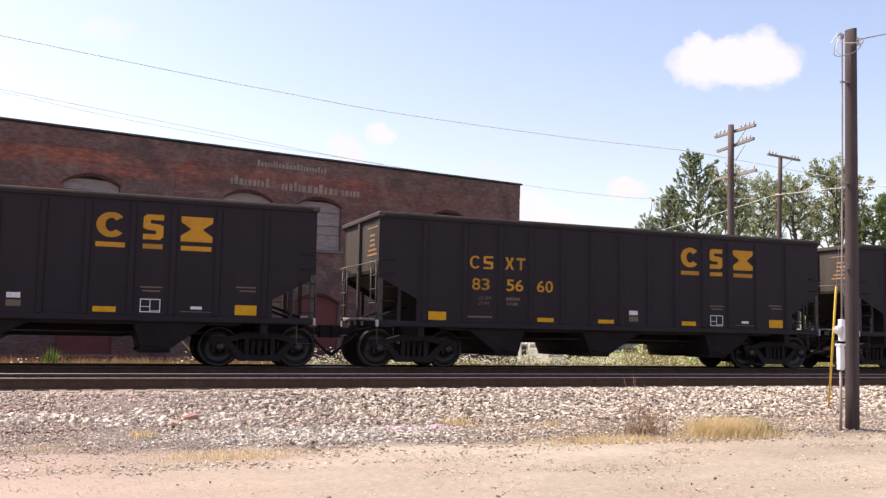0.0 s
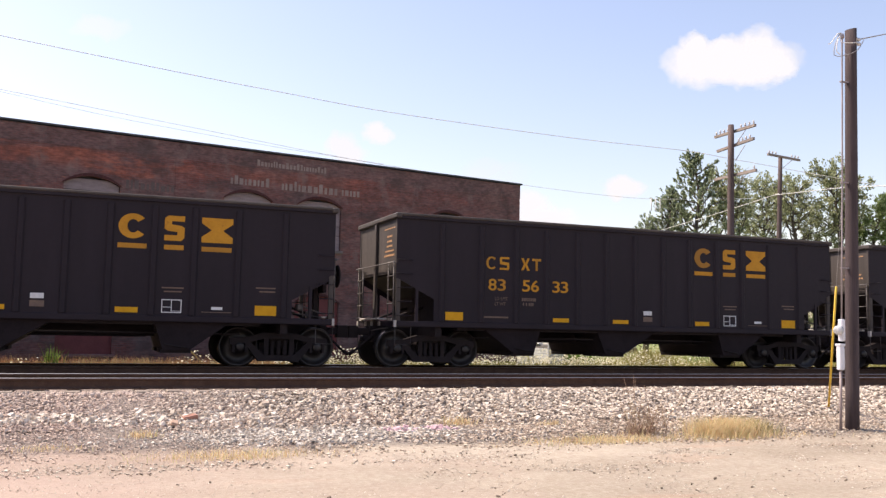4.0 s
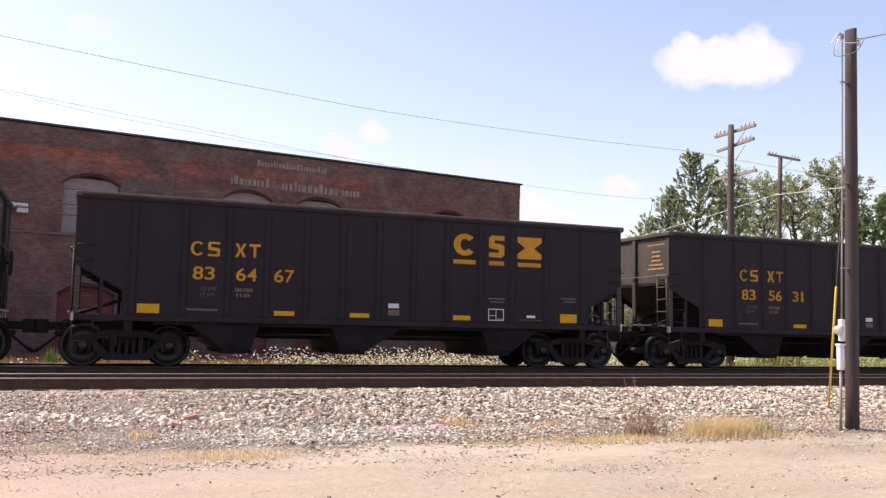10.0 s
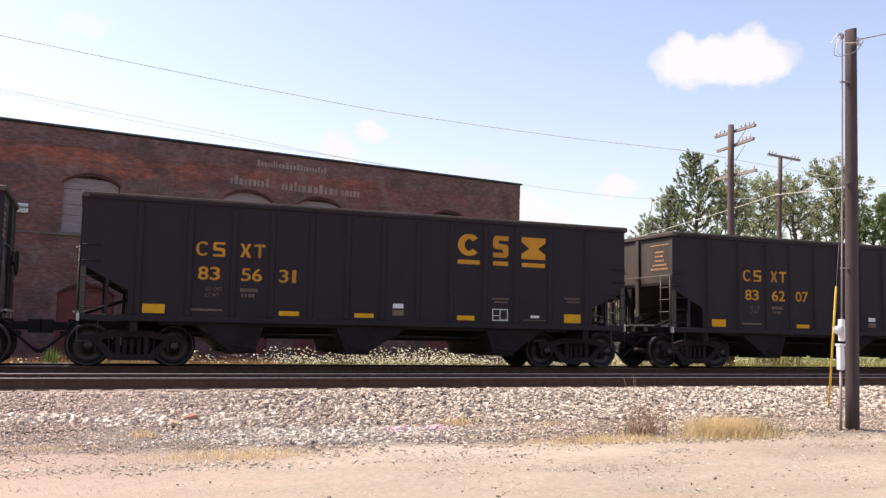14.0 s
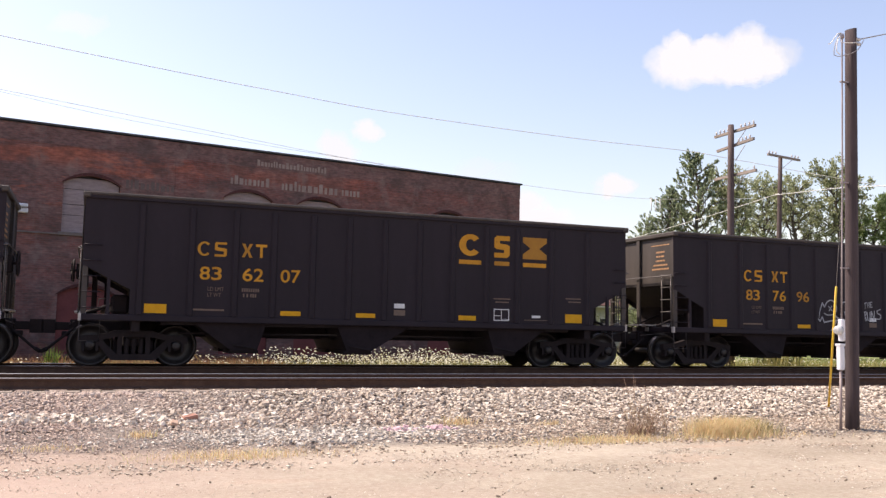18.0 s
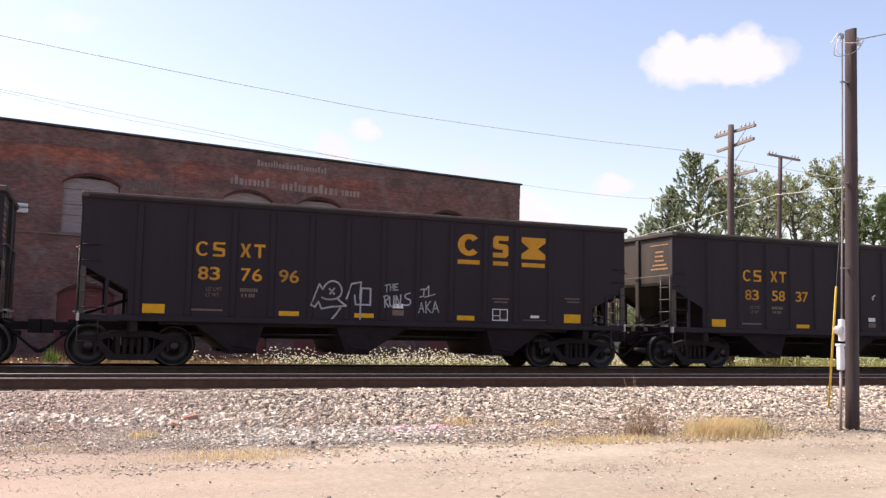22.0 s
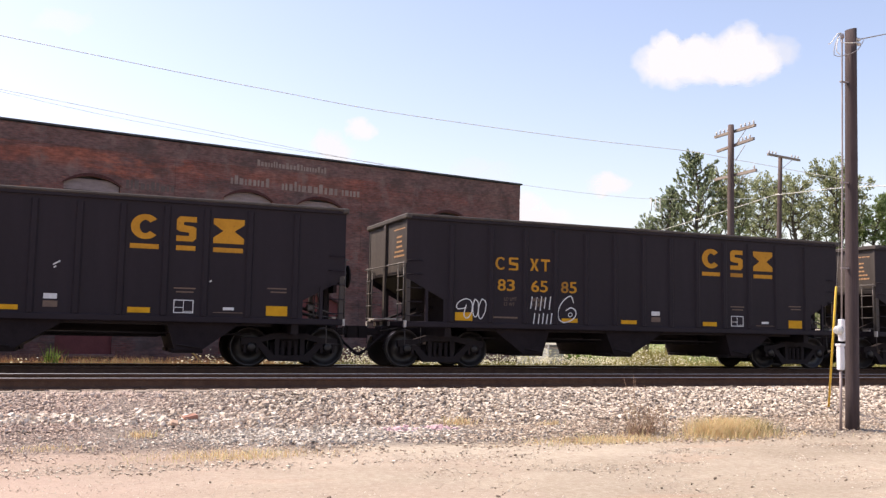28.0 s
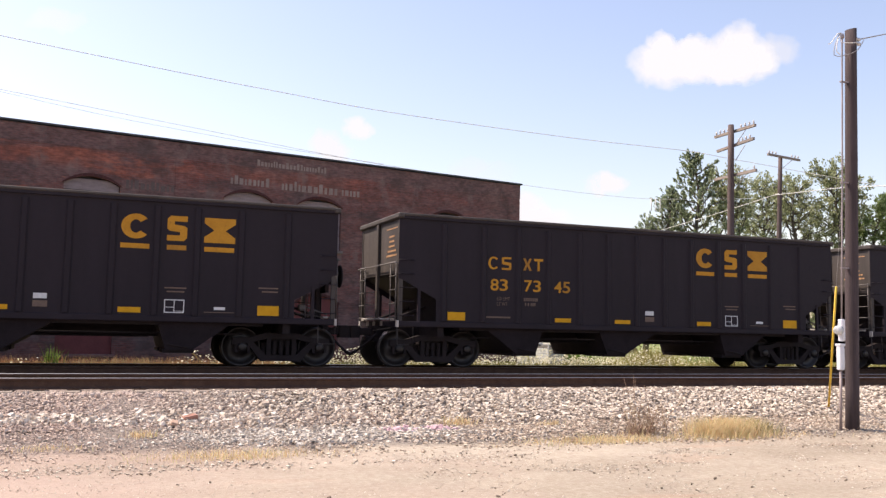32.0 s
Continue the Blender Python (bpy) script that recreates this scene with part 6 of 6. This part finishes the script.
    for x0, x1, z0, z1 in ((8.21, 8.63, 1.175, 1.195), (8.21, 8.63, 1.445, 1.465), (8.21, 8.23, 1.195, 1.445), (8.61, 8.63, 1.195, 1.445), (8.41, 8.425, 1.195, 1.445), (8.23, 8.41, 1.29, 1.305), (8.425, 8.61, 1.21, 1.22)):
        flat(bm, [(x0, z0), (x1, z0), (x1, z1), (x0, z1)])
    part("inspection_panel", bm, WHITE, car, "white-outlined inspection stencil")
    return car


def skin(x):
    """How far the near side stands out at x: the sheet, or the rib that crosses it."""
    out = 0.004
    for r in RIBS:
        d = abs(x - MID - r)
        if d < 0.09:
            out = max(out, 0.004 + 0.046 * min(1.0, (0.09 - d) / 0.04))
    return -SIDE - out


def stroke(bm, pts, width=0.045):
    """A sprayed line through (x, z) points on the near side, laid over the ribs."""
    for i, ((xa, za), (xb, zb)) in enumerate(zip(pts, pts[1:])):
        d = Vector((xb - xa, zb - za))
        if d.length < 1e-4:
            continue
        n = Vector((-d.y, d.x)).normalized() * width / 2
        e = d.normalized() * width * 0.3
        steps = max(1, int(abs(d.x) / 0.03))
        p0, p1 = Vector((xa, za)) - e, Vector((xb, zb)) + e
        lift = 0.006 + 0.0005 * (i % 7)
        row = []
        for k in range(steps + 1):
            c = p0.lerp(p1, k / steps)
            row.append([bm.verts.new((q.x - MID, skin(q.x) - lift, q.y)) for q in (c + n, c - n)])
        for a, b in zip(row, row[1:]):
            bm.faces.new((a[0], a[1], b[1], b[0]))


def rounded(pts, steps=5):
    """The same line drawn as a smooth bend through its points."""
    out = []
    for i in range(len(pts) - 1):
        p0, p1, p2, p3 = (Vector(pts[min(max(k, 0), len(pts) - 1)]) for k in (i - 1, i, i + 1, i + 2))
        for n in range(steps):
            t = n / steps
            q = 0.5 * (2 * p1 + (p2 - p0) * t + (2 * p0 - 5 * p1 + 4 * p2 - p3) * t * t + (3 * p1 - p0 - 3 * p2 + p3) * t ** 3)
            out.append((q.x, q.y))
    return out + [tuple(pts[-1])]


def on_panel(at, pts):
    """Sketch coordinates (right, down) laid on a car side."""
    (a, b, c, d), (e, f, g, h) = at
    return [(a + b * x + c * y + d * x * x, e + f * x + g * y + h * x * y) for x, y in pts]


def spray_first(car):
    """Loose grey-white scrawl along the lower side."""
    def sk(pts, w=0.045, bm=None):
        stroke(bm, on_panel(((3.432, 0.003777, 0.0001698, 3.012e-07), (2.16, 0.0001795, -0.003997, -3.086e-07)), pts), w)
    bm = bmesh.new()
    sk([(50, 185), (75, 130), (105, 65), (125, 95)], 0.04, bm)
    sk(rounded([(125, 95), (150, 62), (185, 48), (222, 62), (240, 95), (232, 130), (200, 150), (150, 152), (118, 140)]), 0.04, bm)
    sk([(50, 185), (75, 195), (98, 165), (115, 205), (175, 195), (262, 190), (215, 150)], 0.04, bm)
    sk([(232, 200), (200, 240), (172, 270)], 0.04, bm)
    sk([(165, 92), (195, 122)], 0.04, bm)
    sk([(195, 90), (168, 122)], 0.04, bm)
    tagged(part("graffiti", bm, SPRAY, car, "grey-white sprayed scrawl"), kind="stuff")
    bm = bmesh.new()
    sk([(265, 150), (300, 65), (358, 55), (350, 150)], 0.04, bm)
    sk([(318, 130), (322, 182), (412, 185), (415, 92), (360, 90), (352, 190), (348, 275)], 0.04, bm)
    tagged(part("graffiti", bm, SPRAY, car, "grey-white sprayed scrawl"), kind="stuff")
    bm = bmesh.new()
    sk([(498, 75), (530, 68)], 0.028, bm)
    sk([(515, 72), (512, 112)], 0.028, bm)
    sk([(535, 68), (535, 105)], 0.028, bm)
    sk([(535, 88), (552, 86)], 0.028, bm)
    sk([(552, 66), (552, 104)], 0.028, bm)
    sk([(580, 66), (562, 68), (562, 102), (582, 100)], 0.028, bm)
    sk([(562, 85), (578, 84)], 0.028, bm)
    sk([(498, 198), (495, 136)], 0.034, bm)
    sk(rounded([(490, 138), (515, 132), (522, 148), (500, 164)]), 0.034, bm)
    sk([(502, 165), (524, 198)], 0.034, bm)
    sk(rounded([(530, 138), (530, 180), (540, 194), (553, 180), (556, 134)]), 0.034, bm)
    sk([(566, 192), (570, 132), (592, 190), (598, 128)], 0.034, bm)
    sk(rounded([(655, 118), (625, 128), (628, 146), (655, 160), (648, 184), (615, 186)]), 0.034, bm)
    tagged(part("graffiti", bm, SPRAY, car, "grey-white sprayed scrawl"), kind="stuff")
    bm = bmesh.new()
    sk([(712, 100), (740, 95), (735, 135), (708, 142)], 0.028, bm)
    sk([(748, 100), (768, 78), (765, 138)], 0.028, bm)
    sk([(740, 142), (805, 125)], 0.028, bm)
    sk([(700, 230), (720, 172), (735, 228)], 0.028, bm)
    sk([(705, 208), (732, 204)], 0.028, bm)
    sk([(748, 165), (748, 230)], 0.028, bm)
    sk([(775, 165), (750, 198), (780, 230)], 0.028, bm)
    sk([(788, 230), (805, 165), (825, 228)], 0.028, bm)
    sk([(792, 208), (818, 204)], 0.028, bm)
    tagged(part("graffiti", bm, SPRAY, car, "grey-white sprayed scrawl"), kind="stuff")


def spray_second(car):
    """White bubble scrawl and plain marks over two markers."""
    def sk(pts, w=0.035, bm=None):
        stroke(bm, on_panel(((-0.2411, 0.004885, 5.347e-05, 4.403e-07), (2.343, 0.0002203, -0.004542, -3.987e-07)), pts), w)
    bm = bmesh.new()
    sk(rounded([(105, 195), (62, 200), (56, 178), (78, 156), (112, 148), (136, 168), (135, 215), (112, 250), (94, 232), (106, 180)]), 0.026, bm)
    sk(rounded([(152, 150), (168, 165), (170, 205), (160, 242), (144, 232), (142, 185), (152, 150)]), 0.026, bm)
    sk(rounded([(190, 148), (210, 168), (206, 215), (186, 252), (172, 240), (174, 185), (190, 148)]), 0.026, bm)
    tagged(part("graffiti", bm, WHITE, car, "white sprayed bubble scrawl"), kind="stuff")
    bm = bmesh.new()
    for z0, xs in ((138, (448, 474, 498, 520, 546)), (226, (462, 486, 508, 530, 552))):
        for k, x in enumerate(xs):
            sk([(x + 8, z0 + 4 * (k % 2)), (x, z0 + 60 + 6 * (k % 3))], 0.03, bm)
    tagged(part("graffiti", bm, WHITE, car, "white sprayed marks"), kind="stuff")
    bm = bmesh.new()
    sk(rounded([(676, 168), (660, 134), (622, 158), (598, 200), (594, 246), (618, 272), (655, 266), (684, 242), (686, 212), (662, 196), (636, 210)]), 0.03, bm)
    sk(rounded([(650, 226), (662, 222), (668, 234), (658, 244), (648, 238), (650, 226)], 3), 0.02, bm)
    tagged(part("graffiti", bm, WHITE, car, "white sprayed curl"), kind="stuff")


NUMBERS = (None, ("83", "56", "60"), ("83", "56", "33"), ("83", "64", "67"), ("83", "56", "31"), ("83", "62", "07"), ("83", "76", "96"), ("83", "58", "37"), ("83", "65", "85"), ("83", "73", "45"), None, None)


def travelled(t):
    """How far the train has rolled at t seconds, towards -x."""
    u = t - 14.0
    lead = 0.12 * min(1.0, max(0.0, (2.35 - t) / 0.25))     # the train checks slightly as the slack runs in
    return 3.67847 * u + 0.002368 * u * u - 0.00001203 * u ** 3 + lead


def car_x(i, t):
    """Where the middle of car i stands."""
    return 7.940 - 36.44 + CAR_PITCH * (i - 2) + MID - travelled(t)


TURNED = (0, 5)      # cars coupled the other way about


def build_train():
    cars = [build_car()]
    for i in range(1, len(NUMBERS)):
        cars.append(copy_thing(cars[0], pose(0, FAR_TRACK, 0)))
    for i, (car, groups) in enumerate(zip(cars, NUMBERS)):
        car.matrix_basis = pose(car_x(i, 0), FAR_TRACK, 0)
        build_brake_gear(car, -1 if i in TURNED else 1)
        if groups:
            for text, (x0, x1) in zip(groups, ((1.118, 1.62), (2.048, 2.542), (2.897, 3.38))):
                cell = (x1 - x0) / 2
                for n, digit in enumerate(text):
                    a = x0 + cell * n + cell * (0.28 if digit == "1" else 0.04)
                    part("road_number", glyphs(digit, a, a + cell * (0.38 if digit == "1" else 0.88), 1.918, 2.208), None, car, "yellow painted road number")
    spray_first(cars[6])
    tagged(cars[6], "black open-top coal hopper car with grey sprayed scrawl along its side")
    spray_second(cars[8])
    bm = bmesh.new()
    for pts in ([(5.78, 2.12), (5.86, 2.17)], [(5.80, 2.06), (5.83, 2.09)], [(5.88, 2.18), (5.90, 2.20)], [(8.96, 1.88), (8.99, 1.9)]):
        stroke(bm, pts, 0.03)
    tagged(part("paint_chips", bm, WHITE, cars[7], "few pale scuffs on the side"), kind="stuff")
    tagged(cars[8], "black open-top coal hopper car with white sprayed bubble scrawl")
    return cars


# ---- build ----
build_ground()
build_track("track_1", NEAR_TRACK, "empty near track with rusty rails on dark wooden ties")
build_track("track_2", FAR_TRACK, "far track that carries the coal train")
build_factory()
build_near_pole()
PINS = (0.05, 0.15, 0.25, 0.75, 0.85, 0.95)
build_line_pole(21.1, 26.1, 8.5, ((8.28, 1.09, 1.1, (0.04, 0.14, 0.24, 0.34, 0.66, 0.76, 0.86, 0.96), 0.0), (7.72, 0.95, 1.02, (0.6, 0.7, 0.8, 0.9), 0.1), (6.68, 1.07, 1.15, (0.95,), 0.0)), -90, "brown wooden telegraph pole with three bleached crossarms", -0.5, (0.12, -0.04), 0.125, 1)
build_line_pole(28.3, 31.9, 9.05, ((8.97, 1.08, 1.2, PINS, 0.0),), 12, "brown wooden telegraph pole with one crossarm", -0.5, (0.3, -0.1), 0.11)
build_cabinet()
build_house(36.80, 69.02, -84.5, 6.0, 7.0, 3.5, 5.45, "small cream-sided house with a brown-red roof beyond the field")
build_tree(38.8, 51.5, 14.7, 4.4, 1, 10500, 0.9, 0.3, "tall spiky-crowned green tree with upright feathery branches", True)
build_tree(36.8, 51.9, 12.0, 1.7, 11, 2800, 0.9, 0.5, "small spiky green tree leaning out beside a taller one", True)
build_tree(35.9, 53.2, 9.9, 1.8, 9, 2800, 0.8, 0.3, "small green tree beside a taller one", True)
build_tree(42.4, 52.0, 13.6, 2.6, 2, 3400, 0.6, 0.58, "slender open-crowned green tree")
build_tree(46.8, 54.0, 13.9, 3.2, 3, 4200, 0.4, 0.58)
build_tree(45.4, 49.2, 12.6, 2.7, 4, 3500, 0.4, 0.58)
build_tree(48.2, 48.4, 14.0, 2.9, 5, 6300, 0.5, 0.48)
build_tree(52.6, 48.6, 11.9, 3.6, 6, 21000, 0.3, 0.2, "full-crowned bright green tree", False, LEAF_GREEN)
build_tree(57.0, 49.0, 12.4, 4.2, 10, 21000, 0.3, 0.15, "full-crowned bright green tree", False, LEAF_GREEN)
for k, (x, y, h) in enumerate(((41.0, 61.0, 6.4), (46.0, 62.0, 5.6), (51.5, 60.0, 6.2), (57.0, 61.0, 5.8), (62.5, 58.0, 6.6), (68.5, 58.0, 6.4))):
    build_tree(x, y, h, 4.2, 20 + k, 7000, 0.4, 0.04, "low bushy green tree at the edge of the field")
build_gravel()
build_plants()
TRAIN = build_train()


# ---- wires ----
def build_wires():
    wire("thin dark overhead wire sagging above the train", WIRE_A, 0.013, WIRE_PALE)
    parapet = wire("thin overhead wire along the factory parapet", [(-5.33, 34.28, 9.24), (-3.26, 34.55, 9.06), (3.15, 35.27, 8.54), (10.98, 36.51, 8.0), (18.58, 37.83, 7.86), (24.15, 38.88, 7.87), (27.99, 39.53, 8.06), (36.0, 42.0, 9.0)], 0.010, WIRE_PALE)
    wire("second thin overhead wire along the factory parapet", [(-5.32, 34.28, 9.16), (-3.26, 34.55, 8.98), (0.5, 35.23, 8.62), (6.55, 36.09, 8.24), (11.5, 36.62, 8.02)], 0.008, WIRE_PALE)
    wire("pale thick service cable rising past the telegraph poles", WIRE_C, 0.014, WIRE_PALE, "service_cable")
    wire("service wire leaving the head of the utility pole", WIRE_D, 0.012, WIRE, "service_wire")
    for k, x in enumerate((26.9, 27.2, 27.5)):
        bm = bmesh.new()
        tube(bm, [(x, 39.35 + 0.05 * k, 8.02), (x + 0.03, 39.36 + 0.05 * k, 7.6), (x, 39.35 + 0.05 * k, 7.35)], 0.025, 5)
        part("drop", bm, WIRE_PALE, parapet, "short insulated drop")


WIRE_A = [(-5.19, 29.94, 9.84), (-2.94, 30.13, 9.68), (2.26, 30.25, 9.23), (5.76, 29.96, 8.86), (9.73, 30.02, 8.6), (16.64, 30.0, 8.39), (22.09, 30.02, 8.37), (25.11, 30.99, 8.48), (31.71, 32.71, 8.58), (37.92, 34.58, 8.76)]
WIRE_C = [(26.05, 40.28, 5.87), (27.63, 35.8, 6.68), (28.2, 31.93, 7.22), (28.18, 31.62, 7.23), (28.2, 31.29, 7.21), (28.02, 27.71, 6.97), (27.61, 25.18, 6.65), (27.07, 21.64, 6.23)]
WIRE_D = [(12.55, 11.955, 6.2), (13.8, 12.86, 6.69), (16.11, 14.11, 7.55), (21.8, 17.25, 9.72)]
build_wires()


# ---- loose stones and clouds ----
BRICK_A, BRICK_B = (1.47, 13.92), (1.24, 13.68)


def build_scraps():
    for k, (x, y, s, m, label) in enumerate(((BRICK_A[0], BRICK_A[1], 0.115, CLAY, "broken orange clay brick on the ballast"), (BRICK_B[0], BRICK_B[1], 0.095, CLAY_PALE, "pale broken clay brick on the ballast"))):
        bm = bmesh.new()
        box(bm, -s, s, -s * 0.5, s * 0.5, -s * 0.28, s * 0.28, s * 0.08)
        for v in bm.verts:
            v.co += Vector(noise.noise_vector(v.co * 9)) * s * 0.2
        solid("broken_brick", bm, m, label, "brick", pose(x, y, ground_height(x, y) + s * 0.35, 12, -8, 25 + 60 * k))
    stones("painted_stones", "ballast stones splashed with pink survey paint", 150, lambda g: (g.choice((4.42, 5.05), p=(0.6, 0.4)) + g.normal(0, 0.13), g.normal(13.0, 0.09)), 0.05, PINKROCK, 41)


build_scraps()

CLOUDS = []


def add_cloud(label, pieces):
    """A cloud of one or more soft pieces; each piece: lobes, start (u, v), end (u, v), glow, thickness."""
    cloud = tagged(new("cloud"), label, "cloud")
    cloud.matrix_basis = sky_pose(0, 0)
    for k, (blobs, start, end, glow, thick) in enumerate(pieces):
        ob = cloud_piece("puff", blobs, len(CLOUDS) * 3 + k + 1, glow, thick, cloud)
        CLOUDS.append((ob, start, end, -2.0 * k))


add_cloud("bright white cumulus cloud drifting in the blue sky", (
    ([(0, 0, 70, 46), (30, 0, 60, 44), (-16, 6, 50, 40), (-8, 34, 30, 32), (44, 22, 44, 34)], (462, 325), (395, 326), 1.0, 1.0),
    ([(0, 6, 84, 42), (34, 2, 66, 40), (-34, 10, 60, 38)], (512, 324), (468, 326), 1.0, 1.0),
    ([(0, 0, 68, 52), (-2, 24, 50, 44), (30, 2, 44, 42)], (564, 330), (526, 338), 1.0, 1.0),
    ([(0, 0, 50, 34)], (608, 338), (596, 352), 0.95, 0.55)))
add_cloud("small hazy white cloud above the factory", (([(0, 0, 38, 30), (12, -18, 40, 28)], (-174, 182), (-206, 186), 0.98, 0.85), ([(0, 0, 30, 25)], (-112, 203), (-152, 213), 1.0, 0.95)))
add_cloud("small faint white cloud", (([(0, 0, 40, 22), (12, 2, 30, 18)], (322, 108), (286, 116), 0.99, 1.0),))
add_cloud("low white cloud beyond the factory corner", (([(0, 0, 44, 36), (24, -20, 60, 34)], (162, 70), (150, 68), 1.0, 1.0),))
add_cloud("wispy pale cloud high in the sky", (([(0, 0, 60, 26)], (-600, 390), (-690, 405), 1.0, 0.45),))
add_cloud("thin haze cloud over the parapet", (([(0, 0, 70, 34)], (90, 130), (60, 132), 0.93, 0.35),))


def motions():
    """The train rolls by, its wheels turn, and the clouds drift."""
    turns = [k * 4 / FPS for k in range(241)]
    for i, car in enumerate(TRAIN):
        walk(car, [(t, pose(car_x(i, t), FAR_TRACK, 0)) for t in sorted([*range(0, 33), 0.5, 1.5, 1.8, 2.1, 2.2, 2.35, 2.5, 2.7])])
        for bogie in car.children:
            if not bogie.name.startswith("bogie"):
                continue
            for ob in bogie.children:
                if ob.name.startswith("wheelset"):
                    c = 0.889 if ob.matrix_basis.translation.x > 0 else -0.889
                    walk(ob, [(t, pose(c, 0, 0.457, 0, -math.degrees((travelled(t) - travelled(0)) / 0.457) % 360, 0)) for t in turns])
    for ob, (ua, va), (ub, vb), back in CLOUDS:
        walk(ob, [(0.0, pose(ua, va, back)), (CLIP, pose(ub, vb, back))])


motions()
